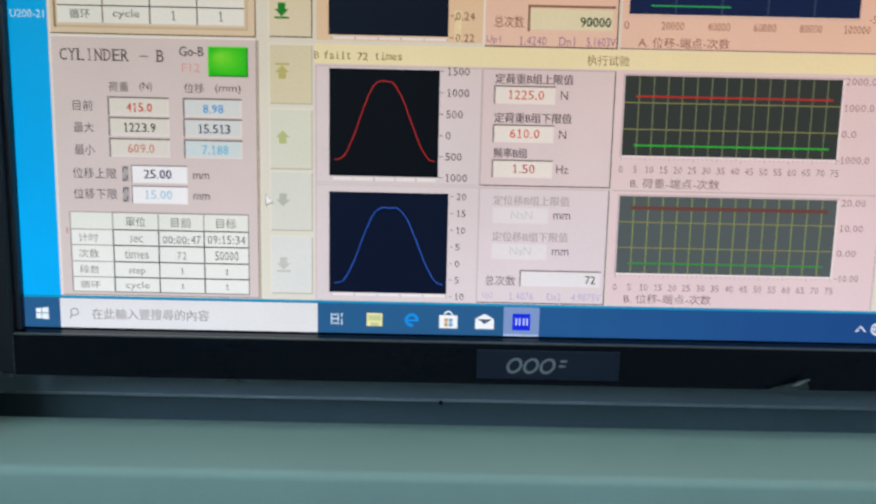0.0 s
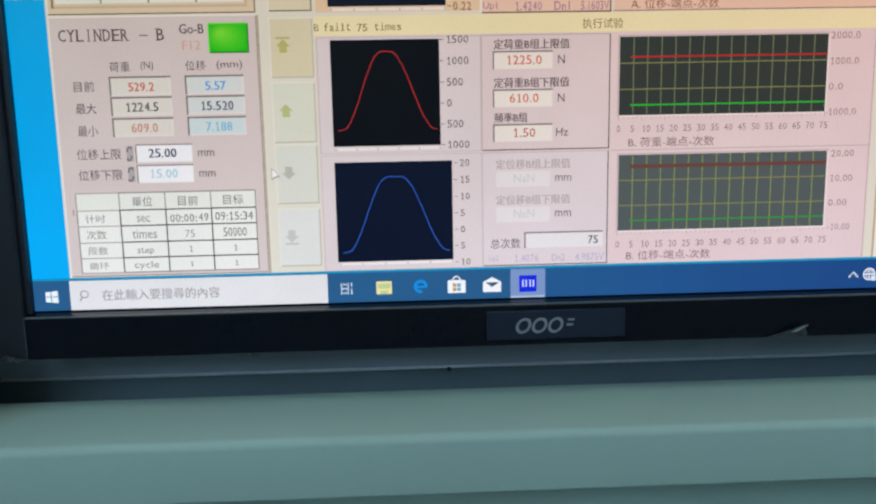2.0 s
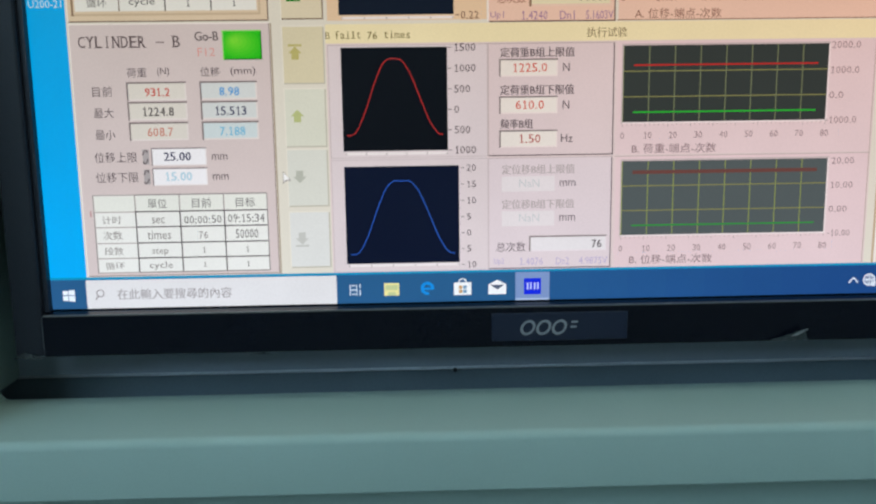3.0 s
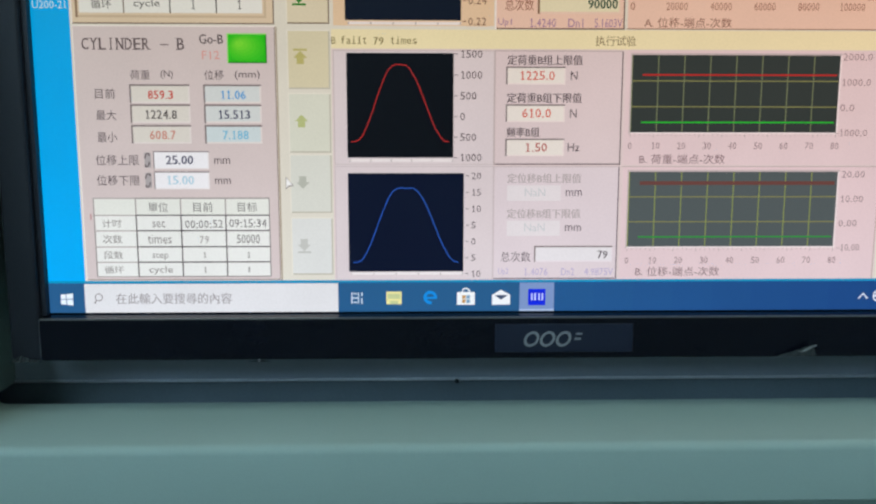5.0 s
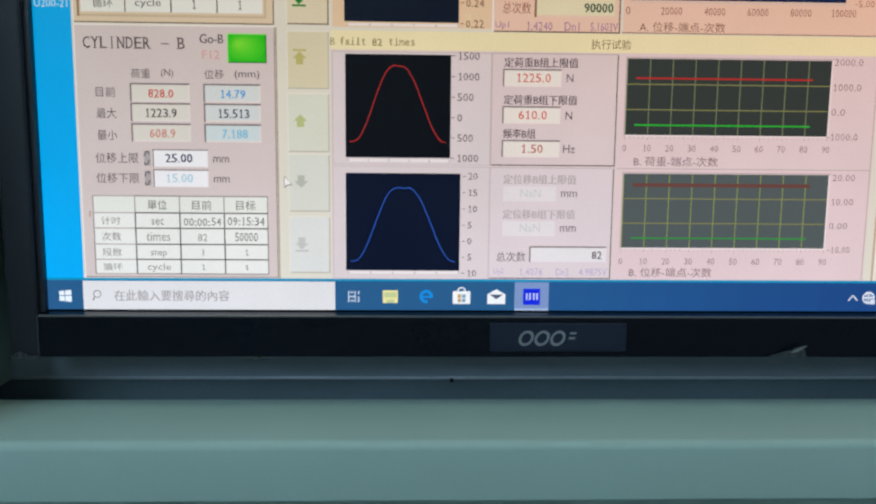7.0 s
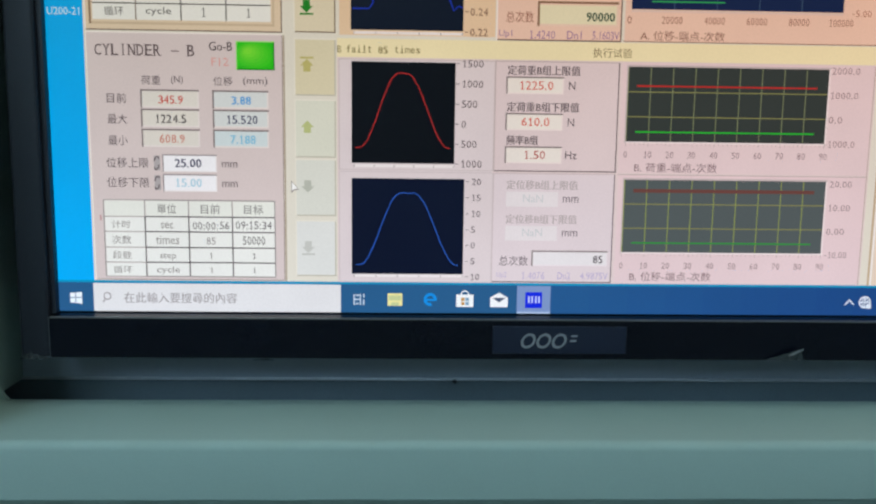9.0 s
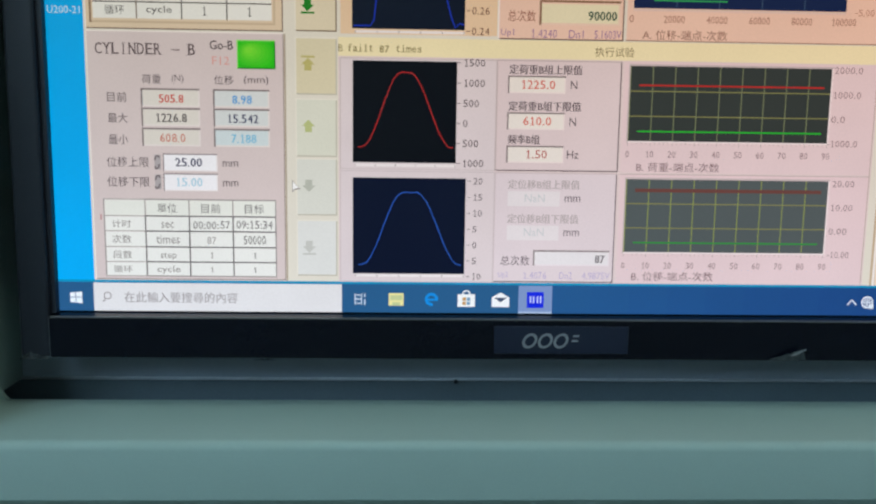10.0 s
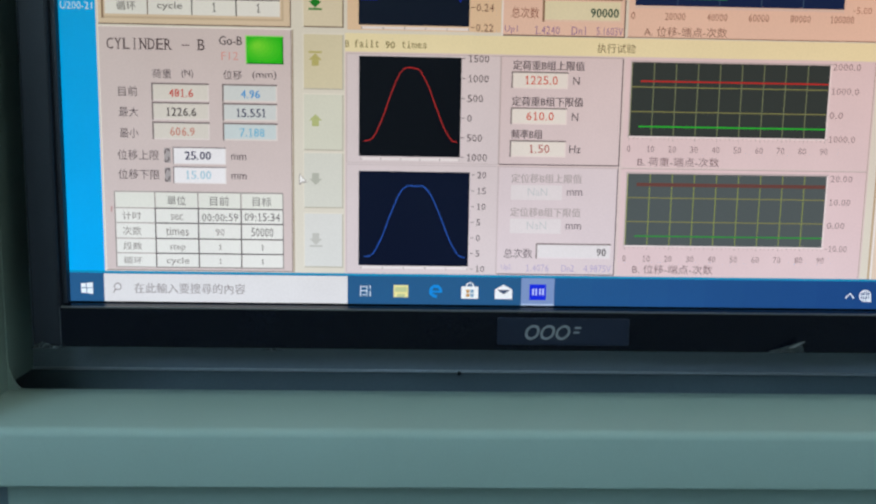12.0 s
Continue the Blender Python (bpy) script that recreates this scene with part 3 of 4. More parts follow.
serif_words("title", "CYLINDER", 65, 401, 155, 416, (92, 76, 78), "dark panel title in spaced capitals")
serif_words("title", "B", 189, 401, 200.5, 416, (92, 76, 78))
field("title_dash", 168, 408.6, 179, 410.2, (128, 110, 112), 4)
words("button_caption", "Go-B", 219, 396, 250, 408, (80, 68, 70), bold=0.4)
words("key_caption", "F12", 222, 417, 245, 428, (226, 160, 152))
field("go_button", 256, 395.5, 306, 432, (40, 196, 18), 3, "bright green square button")
outline("button_rim", 255, 394.5, 307, 433, 1.6, (160, 226, 120), 4, (20, 120, 14))
for k in range(7):
    glint = bmesh.new()
    rx, rz = 25 - 3.4 * k, 18.5 - 2.5 * k
    cu, cv = 281 - 1.6 * k, 413.5 - 0.9 * k
    hub = [(dx(min(304, max(258, cu + rx * 1.15 * math.cos(radians(a))))), dz(min(430, max(397.5, cv + rz * 1.15 * math.sin(radians(a)))))) for a in range(0, 360, 12)]
    quad(glint, hub[::-1], -0.000165 - 0.000008 * k)
    part("button_glint", glint, glow((46 + 13 * k, 200 + 4 * k, 20 + 5 * k)), display)
for text, u0, u1 in (("荷重", 127, 153), ("位移", 224, 250)):
    words("heading", text, u0, 442, u1, 454.5, INK)
words("heading", "(N)", 167, 442, 183, 454, INK)
words("heading", "(mm)", 264, 442, 297, 454.5, INK)
for text, v in (("目前", 466), ("最大", 494), ("最小", 523)):
    words("row_label", text, 80, v, 106, v + 13.5, INK)
PALE_GREEN, PALE_CYAN = (225, 218, 209), (217, 220, 219)
for v0, v1, left, right, ink_l, ink_r in ((488, 511, "122", "15.5", (70, 62, 62), (54, 56, 92)), (515, 538, "60", "7.188", (204, 136, 120), (118, 188, 220))):
    words("value", left, 143.5 if v0 < 500 else 148.5, v0 + 6, (143.5 if v0 < 500 else 148.5) + 7.7 * len(left), v1 - 5.5, ink_l, bold=0.5)
    words("value", right, 240 if v0 < 500 else 245, v0 + 6, 267 if v0 < 500 else 280, v1 - 5.5, ink_r, bold=0.5)
for v in (461, 487, 514):
    for u0, u1 in ((125, 204), (222, 298)):
        outline("box_rim", u0, v - 0.5, u1, v + 24, 2.2, SHADE, 4, (232, 222, 218))
for text, v, value, ink in (("位移上限", 553, "25.00", (58, 60, 92)), ("位移下限", 580, "15.00", (180, 212, 228))):
    words("limit_label", text, 76, v, 133, v + 14, INK)
    knob = bmesh.new()
    ring(knob, dx(144), dz(v + 3), 3.8 * P, 6 * P, 2.2 * P, -0.00016, 20, 200, 0.2)
    ring(knob, dx(144), dz(v + 11), 3.8 * P, 6 * P, 2.2 * P, -0.00016, 200, 380, 0.2)
    field("spinner_bed", 140.5, v - 3, 149, v + 17, (178, 170, 171), 3)
    part("spinner", knob, glow((118, 108, 110)), display)
    field("limit_box", 153, v - 4, 225, v + 18, (246, 243, 246), 3)
    outline("box_rim", 152, v - 5, 226, v + 19, 1.5, (136, 124, 126), 4, (238, 230, 230))
    words("value", value, 168, v + 1, 205, v + 12.5, ink, bold=0.8)
    words("unit", "mm", 233, v + 4.5, 254, v + 12, INK)
nudge(laid, -2.6)
for v0, v1 in ((488, 511), (515, 538)):
    field("value_box", 124.4, v0, 200.4, v1, PALE_GREEN, 3)
    field("value_box", 221.4, v0, 294.4, v1, PALE_CYAN if v0 < 500 else (211, 222, 224), 3)
TABLE_U, TABLE_V = (67, 123, 183, 243, 302), (611, 634, 655, 677, 698, 718)
body = [["", "單位", "目前", "目标"], ["计时", "sec", None, "09:15:34"], ["次数", "times", None, "50000"], ["段数", "step", "1", "1"], ["循环", "cycle", "1", "1"]]
for i in range(5):
    for j in range(4):
        u0, u1, v0, v1 = TABLE_U[j], TABLE_U[j + 1], TABLE_V[i], TABLE_V[i + 1]
        field("table_cell", u0 + 1, v0 + 1, u1 - 0.6, v1 - 0.6, (238, 237, 232) if i else (234, 234, 226), 3)
        text = body[i][j]
        if text:
            w = {1: 6.5, 2: 26, 3: 17, 4: 22, 5: 32, 8: 51}[len(text)]
            c = (u0 + u1) / 2 - (5 if j == 0 else 0)
            faint = (i > 0 and j == 2) or (j == 1 and i > 0)
            low = 8.2 if text in ("sec", "step") else 7.2 if len(text) == 1 else 5.5
            words("table_text", text, c - w / 2, v0 + low, c + w / 2, v1 - (6.0 if len(text) == 1 else 4.5) + (2 if text in ("step", "cycle") else 0), (138, 132, 130) if faint or j == 0 else (104, 100, 100))
words("table_text", "00:00:", 187.6, 641, 224, 651.5, (104, 100, 100))
field("row_marker", 61.5, 632, 63.5, 640, (192, 146, 146), 4)
for j, u in enumerate(TABLE_U):
    field("table_line", u - 0.7, 611, u + 0.7, 634, (156, 148, 146), 5)
    field("table_line", u - 0.8, 634, u + 0.8, 718, (150, 142, 140) if j in (0, 4) else (62, 58, 60), 5)
for i, v in enumerate(TABLE_V):
    field("table_line", 67, v - 0.6, 123, v + 0.6, (168, 160, 158), 5)
    field("table_line", 123, v - 0.8, 302, v + 0.8, (62, 58, 60) if 0 < i < 5 else (150, 142, 140), 5)

# column of arrow buttons
for k, v in enumerate((312, 390.5, 472, 553, 638)):
    v1 = v + (69 if k == 0 else 74.5 if k == 1 else 77)
    c = ((226, 214, 186), (222, 212, 180), (222, 222, 206), (222, 222, 212), (226, 226, 222))[k]
    field("arrow_button", 332, v, 386, v1, c, 3, "pale cream arrow button")
    outline("button_rim", 330.5, v - 1, 387, v1 + 1, 1.7, (236, 230, 216), 4, (124, 104, 84) if k == 0 else (194, 188, 172))
    mid = 347 if k == 0 else (v + v1) / 2 - 2
    s = -1 if k in (1, 2) else 1
    ink = ((30, 130, 30), (192, 183, 114), (188, 195, 134), (188, 190, 178), (200, 200, 194))[k]
    arrow = bmesh.new()
    quad(arrow, [(dx(339), dz(mid)), (dx(357), dz(mid)), (dx(348), dz(mid + s * 9))], -0.0002)
    a, b = sorted((mid - s * 8, mid + s * 0.5))
    sheet(arrow, 343.2, a, 352.8, b, 5.2, False)
    if k in (0, 1, 4):
        bar = mid + s * 10.5
        sheet(arrow, 339, bar - 1.3, 357, bar + 1.3, 5, False)
    part("arrow", arrow, glow(ink), display)

# wave charts
field("load_chart", 408.5, 419, 550.5, 556.5, (6, 8, 15), 3, "black chart field with a red wave")
field("travel_chart", 408.5, 577.5, 565, 712, (7, 15, 40), 3, "deep blue chart field with a blue wave")
field("upper_chart", 407.5, 180, 560, 377, (12, 20, 38), 3, "near-black upper chart field")
for v, u1 in ((558.5, 550.5), (713, 565), (379, 560)):
    field("tick_strip", 411, v, u1, v + 3.5, (240, 232, 232), 3)
    for k in range(6):
        u = 412 + (u1 - 413) * k / 5
        field("tick", u - 0.5, v + 0.5, u + 0.5, v + 3.5, (150, 140, 140), 4)
for k, text in enumerate(("1500", "1000", "500", "0", "-500", "-1000")):
    v = 420 + 27.3 * k
    n = len(text.lstrip("-"))
    words("scale_text", text.lstrip("-"), 559, v - 5, 559 + 7.6 * n, v + 5, (88, 74, 78))
    field("scale_tick", 551, v - 0.6, 556, v + 0.6, (130, 116, 120), 4)
for k, text in enumerate(("20", "15", "10", "5", "0", "-5", "10")):
    v = 581 + 22.4 * k
    n = len(text.lstrip("-"))
    words("scale_text", text.lstrip("-"), 575, v - 4.5, 575 + 7 * n, v + 4.5, (98, 86, 92))
    field("scale_tick", 568, v - 0.5, 572, v + 0.5, (124, 110, 116), 4)
for v in (351, 378):
    field("scale_tick", 562, v - 0.6, 567, v + 0.6, (128, 84, 70), 4)


def wave(name, u0, u1, v0, v1, level, colour, width, layer):
    """A drawn curve: level(s) gives its height from 0 to 1 over the chart."""
    bm = bmesh.new()
    n = 72
    pts = [np.array((u0 + (u1 - u0) * (0.045 + 0.92 * i / n), v1 - (v1 - v0) * (level(0.045 + 0.92 * i / n) + 0.0025 * math.sin(i * 1.9) + 0.0025 * math.sin(i * 0.83 + v0)))) for i in range(n + 1)]
    rows = []
    for i, p in enumerate(pts):
        d = pts[min(i + 1, n)] - pts[max(i - 1, 0)]
        d = np.array((-d[1], d[0])) / np.hypot(*d) * width / 2
        rows.append([bm.verts.new((dx(q[0]), -layer * 0.00004, dz(q[1]))) for q in (p + d, p - d)])
    for a, b in zip(rows, rows[1:]):
        bm.faces.new((a[0], a[1], b[1], b[0]))
    return part(name, bm, glow(colour), display)


def hump(s, a, b, top):
    rise = min(1, max(0, (s - a) / (0.5 - top - a)))
    fall = min(1, max(0, (b - s) / (b - 0.5 - top)))
    return 0.5 * (1 - math.cos(math.pi * min(rise, fall)))


def upper_trace():
    """The blue curve of the upper chart, which rises out of the visible strip and falls back into it."""
    pts = ((410, 373), (432, 373), (437, 366), (441, 330), (446, 280), (455, 250), (520, 250), (528, 290), (536, 340), (542, 362), (547, 374), (553, 368), (559, 370))
    bm = bmesh.new()
    rows = []
    for i, p in enumerate(pts):
        d = np.array(pts[min(i + 1, len(pts) - 1)]) - np.array(pts[max(i - 1, 0)])
        d = np.array((-d[1], d[0])) / np.hypot(*d) * 0.9
        rows.append([bm.verts.new((dx(q[0]), -4.4 * 0.00004, dz(q[1]))) for q in (p + d, p - d)])
    for a, b in zip(rows, rows[1:]):
        bm.faces.new((a[0], a[1], b[1], b[0]))
    return part("upper_wave", bm, glow((26, 54, 190)), display)


upper_wave = upper_trace()
red_wave = wave("load_wave", 408.5, 550.5, 419, 556.5, lambda s: 0.155 + 0.735 * hump(s, 0.08, 0.955, 0.035), (192, 46, 44), 1.2, 4)
blue_wave = wave("travel_wave", 408.5, 565, 577.5, 712, lambda s: 0.095 + 0.755 * hump(s, 0.075, 0.955, 0.055), (46, 96, 200), 1.2, 4)

# setting panel
for text, v, value in (("定荷重B组上限值", 421, "1225.0"), ("定荷重B组下限值", 470.5, "610.0"), ("频率B组", 516, "1.50")):
    words("setting_label", text, 622, v, 722 if len(text) > 5 else 666, v + 13, INK, bold=0.5)
    field("setting_box", 622, v + 16, 699, v + 37.5, (239, 231, 223), 3)
    outline("box_rim", 620.5, v + 15, 700, v + 38.5, 2.0, SHADE, 4, (240, 226, 222))
    w = 48 if len(value) > 5 else 40 if len(value) > 4 else 31
    words("value", value, 662 - w / 2, v + 21, 662 + w / 2, v + 32.5, (216, 92, 72) if len(value) > 4 else (184, 88, 80), bold=0.2)
words("unit", "N", 707, 442, 716, 453, INK)
words("unit", "N", 707, 492, 716, 503, INK)
words("unit", "Hz", 705, 537, 721, 548, INK)
for text, v in (("定位移B组上限值", 578), ("定位移B组下限值", 626)):
    words("setting_label", text, 624, v, 724, v + 13, FAINT, bold=0.7)
    field("setting_box", 624, v + 16, 697, v + 37, (232, 224, 226), 3)
    words("value", "NaN", 648, v + 20, 676, v + 31, (204, 206, 208))
    words("unit", "mm", 704, v + 22.5, 726, v + 30.5, (108, 94, 102))
words("total_label", "总次数", 616, 685, 657, 699, (110, 96, 104))
outline("box_rim", 662, 677, 770, 699, 2.0, SHADE, 4, (236, 226, 230))
for k, (u0, u1, text) in enumerate(((613, 627, "Up2"), (648, 682, "1.4076"), (700, 718, "Dn2"), (732, 772, "4.9875V"))):
    words("voltage_text", text, u0, 708, u1, 718, (186, 172, 206))
words("total_label", "总次数", 618, 349, 656, 364, (150, 92, 74))
field("setting_box", 664, 340, 770, 367, (232, 224, 190), 3, "pale green-white number box")
outline("box_rim", 661, 335, 772, 368, 3.0, (140, 108, 84), 4, (236, 206, 186))
words("value", "90000", 727, 349, 767, 361, (40, 76, 58), bold=0.8)
for u0, u1, text in ((609, 627, "Up1"), (650, 686, "1.4240"), (702, 722, "Dn1"), (737, 774, "5.1603V")):
    words("voltage_text", text, u0, 374, u1, 385, (156, 116, 158))
words("status_text", "B", 389, 398.5, 395, 407.5, (140, 126, 80))
pitched_words("status_text", "failt", 401, 397.5, 436.5, 407.5, (130, 116, 70))
pitched_words("status_text", "times", 466, 397.5, 502.5, 407.5, (130, 116, 70))
words("status_text", "执行试验", 739, 396, 793, 409, (120, 98, 62))

# endpoint charts
CHARTS = ((789.4, 420.3, 1070, 522.5, (54, 60, 57)), (790.3, 575.5, 1077, 678.2, (84, 93, 94)))
for u0, v0, u1, v1, c in CHARTS:
    field("endpoint_chart", u0, v0, u1, v1, c, 3, "dark grey-green chart field with grid lines")
    outline("chart_rim", u0 - 2.4, v0 - 2.4, u1 + 2.4, v1 + 2.4, 2.2, (200, 184, 184), 2.5, (242, 228, 228))
    for k in (1, 2):
        v = v0 + (v1 - v0) * (k / 3)
        field("grid_line", u0, v - 0.7, u1, v + 0.7, (138, 138, 84), 4)
    for k in range(46):
        u = u0 + (u1 - u0) * k / 45
        field("tick", u - 0.4, v1 + 2.5, u + 0.4, v1 + (6.5 if k % 5 == 0 else 4.5), (176, 158, 158), 4)
for k, text in enumerate(("2000.0", "1000.0", "0.0", "-1000.0")):
    v = 423 + 33.6 * k
    words("scale_text", text, 1073 if k < 3 else 1069, v - 5.5, 1073 + (41 if k < 2 else 21 if k == 2 else 41), v + 3.8, (160, 132, 134))
for k, text in enumerate(("20.00", "10.00", "0.00", "-10.00")):
    v = 579 + 33.7 * k
    words("scale_text", text, 1082, v - 4.5, 1082 + (33 if k != 2 else 27), v + 4.5, (156, 132, 136))
for v, text in ((552, "B. 荷重-端点-次数"), (706.5, "B. 位移-端点-次数"), (372, "A. 位移-端点-次数")):
    words("chart_title", text, 803, v, 920, v + 13, (132, 106, 110) if v > 400 else (142, 98, 82))
field("upper_endpoint_chart", 789.5, 220, 1083, 343.5, (22, 37, 78), 3, "deep blue upper chart field")
for k in range(6):
    u = 789.5 + 294 * k / 5
    text = str(k * 20000)
    w = 5.5 * len(text) + 1
    words("scale_text", text, u - w / 2 - 3, 352.5, u + w / 2 - 2, 362.5, (160, 110, 92))
    if 0 < k < 5:
        field("grid_line", u - 0.6, 220, u + 0.6, 343.5, (66, 92, 118), 4)
field("tick_strip", 789.5, 344.2, 1083, 347.6, (226, 200, 188), 3)
words("scale_text", "-5.00", 1095, 340, 1123, 349, (180, 124, 104))
field("endpoint_trace", 817, 332, 918, 334, (52, 168, 92), 5)

# side panel buttons
laid = set(display.children)
bars("side_caption", 1158, 423, 1240, 435, (194, 150, 130), 6, seed=2)
for k, (v0, v1, c) in enumerate(((441, 474, (196, 204, 184)), (478, 508, (198, 206, 188)), (521, 552, (222, 200, 34)), (557, 590, (234, 230, 216)))):
    field("side_button", 1153, v0, 1366, v1, c, 3, "yellow side button" if k == 2 else "pale side button")
    if k == 2:
        field("button_sheen", 1155, v0 + 2, 1366, v0 + 13, (246, 230, 60), 3.4)
    outline("button_rim", 1151, v0 - 1, 1368, v1 + 1, 2.0, (244, 236, 220), 4, (96, 86, 70) if k < 2 else (178, 146, 106))
    bars("button_text", 1166 if k < 2 else 1208, v0 + 9, 1290, v1 - 9, (150, 156, 138) if k < 2 else (176, 150, 40) if k == 2 else (190, 186, 172), 7, seed=4 + k)
outline("side_box", 1155, 614, 1366, 639, 1.3, (168, 146, 130), 4, (200, 178, 160))
bars("side_text", 1188, 620, 1290, 633, (186, 164, 148), 7, seed=9)
for v, n in ((665, 6), (683, 9)):
    bars("side_text", 1163, v, 1163 + 10 * n, v + 9, (200, 182, 164), n, seed=v)
bars("side_text", 1160, 709, 1184, 718, (176, 156, 138), 3, seed=13)
field("indicator", 1193, 707, 1222, 722, (58, 78, 48), 3, "dark green indicator lamp on the display")
nudge(laid, 5.5)

# desktop icon caption, taskbar
words("icon_caption", "U200-21", 3, 354, 46, 364, (214, 236, 248))
field("folder_icon", 12, 318, 36, 338, (224, 206, 90), 1)
field("window_edge", 0, 724, 1366, 726.8, (8, 146, 190), 2)
field("taskbar", 0, 727, 1366, 768, (40, 92, 138), 2, "blue taskbar")
for k in range(9):
    u = 691 + 55 * k
    field("taskbar_sheen", u, 728, u + 55 if k < 8 else 1366, 768, (36 - k, 88 - 2 * k, 142 - 1 * k), 2.3)
field("search_box", 48, 728, 393, 768, (228, 226, 227), 3, "white search field on the taskbar")
words("search_text", "在此輸入要搜尋的內容", 90, 741, 247, 756, (160, 154, 157), bold=0.3)
lens = ring(bmesh.new(), dx(67), dz(746.5), 5.5 * P, 5.5 * P, 1.4 * P, -0.00017, slant=0)
quad(lens, [(dx(61.5), dz(756)), (dx(60), dz(754.5)), (dx(63), dz(750)), (dx(64.2), dz(751))], -0.00017)
part("search_icon", lens, glow((150, 142, 146)), display)
start = bmesh.new()
for u0, u1, a, b in ((15.5, 22.6, 742.6, 741.9), (23.5, 32, 741.8, 740.8)):
    quad(start, [(dx(u0), dz(748.4)), (dx(u1), dz(748.4)), (dx(u1), dz(b)), (dx(u0), dz(a))], -0.00016)
    quad(start, [(dx(u0), dz(1498.6 - a)), (dx(u1), dz(1498.6 - b)), (dx(u1), dz(749.4)), (dx(u0), dz(749.4))], -0.00016)
part("start_icon", start, glow((236, 244, 250)), display)
view = bmesh.new()
for a in ((411, 741, 412.6, 757), (412.6, 748, 421.5, 749.8), (420, 741, 421.5, 757), (424.5, 741, 426.3, 746), (424.5, 749, 426.3, 757), (414, 742, 419, 743.8), (414, 754, 419, 755.8)):
    sheet(view, *a, 4, False)
part("view_icon", view, glow((206, 220, 234)), display)
folder = sheet(bmesh.new(), 459, 740, 480, 758, 4, False)
sheet(folder, 461, 743, 478, 750, 4.5, False, 1)
sheet(folder, 464, 753, 475, 758, 4.5, False, 1)
part("folder_icon", folder, [glow((236, 228, 158)), glow((198, 206, 150))], display)
swirl = ring(bmesh.new(), dx(519.5), dz(748.5), 9.5 * P, 9.5 * P, 4.4 * P, -0.00016, -10, 285, 0)
sheet(swirl, 511, 747.5, 528.5, 750.5, 4.4, False)
part("browser_icon", swirl, glow((20, 140, 222)), display)
bag = sheet(bmesh.new(), 556.5, 741, 581, 759, 4, False)
ring(bag, dx(568.7), dz(741), 6 * P, 6 * P, 1.8 * P, -0.00016, 0, 180, 0)
for i, (u, v) in enumerate(((563.5, 745.5), (569.5, 745.5), (563.5, 751.5), (569.5, 751.5))):
    sheet(bag, u, v, u + 4.8, v + 4.8, 4.5, False, 1 + i % 2)
part("store_icon", bag, [glow((244, 246, 246)), glow((196, 150, 90)), glow((120, 160, 190))], display)
mail = sheet(bmesh.new(), 605, 745, 630, 759, 4, False)
quad(mail, [(dx(605), dz(745)), (dx(630), dz(745)), (dx(617.5), dz(738))], -0.00016)
quad(mail, [(dx(608), dz(745.5)), (dx(617.5), dz(752)), (dx(627), dz(745.5))], -0.00018, 1)
part("mail_icon", mail, [glow((244, 246, 248)), glow((70, 84, 110))], display)
field("active_task", 643, 728, 691, 768, (126, 150, 196), 3, "highlighted taskbar button")
field("active_line", 643, 765.5, 691, 768, (176, 196, 228), 3.5)
app = sheet(bmesh.new(), 655, 737, 679, 760, 4, False)
for a in ((659, 743, 661.3, 753), (663.5, 743, 665.8, 753), (669, 743, 671.3, 753), (673.5, 743, 675.8, 753)):
    sheet(app, *a, 4.5, False, 1)
part("program_icon", app, [glow((16, 40, 222)), glow((196, 206, 246))], display)
tray = bmesh.new()
for s in (-1, 1):
    quad(tray, [(dx(1125 + s * 7.5), dz(752)), (dx(1125 + s * 5.5), dz(753)), (dx(1125), dz(746.5)), (dx(1125), dz(744))][::s], -0.00016)
part("tray_arrow", tray, glow((226, 234, 244)), display)
globe = ring(bmesh.new(), dx(1147.5), dz(748.5), 9 * P, 9 * P, 2.2 * P, -0.00016, slant=0)
sheet(globe, 1139, 747.5, 1156, 749.5, 4.3, False)
sheet(globe, 1146.5, 740, 1148.5, 757, 4.6, False)
ring(globe, dx(1147.5), dz(748.5), 4.6 * P, 9 * P, 1.4 * P, -0.0002, slant=0)
sheet(globe, 1151, 751, 1157, 758, 4.8, False)
part("network_icon", globe, glow((224, 232, 242)), display)
horn = bmesh.new()
quad(horn, [(dx(1166), dz(751)), (dx(1172), dz(756)), (dx(1172), dz(741)), (dx(1166), dz(746))], -0.00016)
for rr in (4, 7.5, 11):
    ring(horn, dx(1173), dz(748.5), rr * P, rr * P, 1.5 * P, -0.00016, -45, 45, 0, 8)
part("sound_icon", horn, glow((220, 230, 242)), display)
words("input_icon", "中", 1190, 741, 1205, 756, (226, 234, 244), bold=0.6)
field("message_icon", 1217, 741, 1234, 756, (236, 240, 246), 4)
for k in range(2):
    bars("clock_text", 1262, 731 + 17 * k, 1310, 742 + 17 * k, (214, 222, 236), 8, seed=40 + k)
pointer = bmesh.new()
quad(pointer, [(dx(325.8), dz(583.6)), (dx(325.8), dz(597)), (dx(328.8), dz(594)), (dx(334.2), dz(593.4))], -0.00026)
quad(pointer, [(dx(325), dz(582)), (dx(325), dz(599.5)), (dx(328.8), dz(595.7)), (dx(336), dz(594.6))], -0.00024, 1)
part("mouse_pointer", pointer, [glow((250, 248, 246)), glow((150, 140, 136))], display, "white mouse pointer arrow")


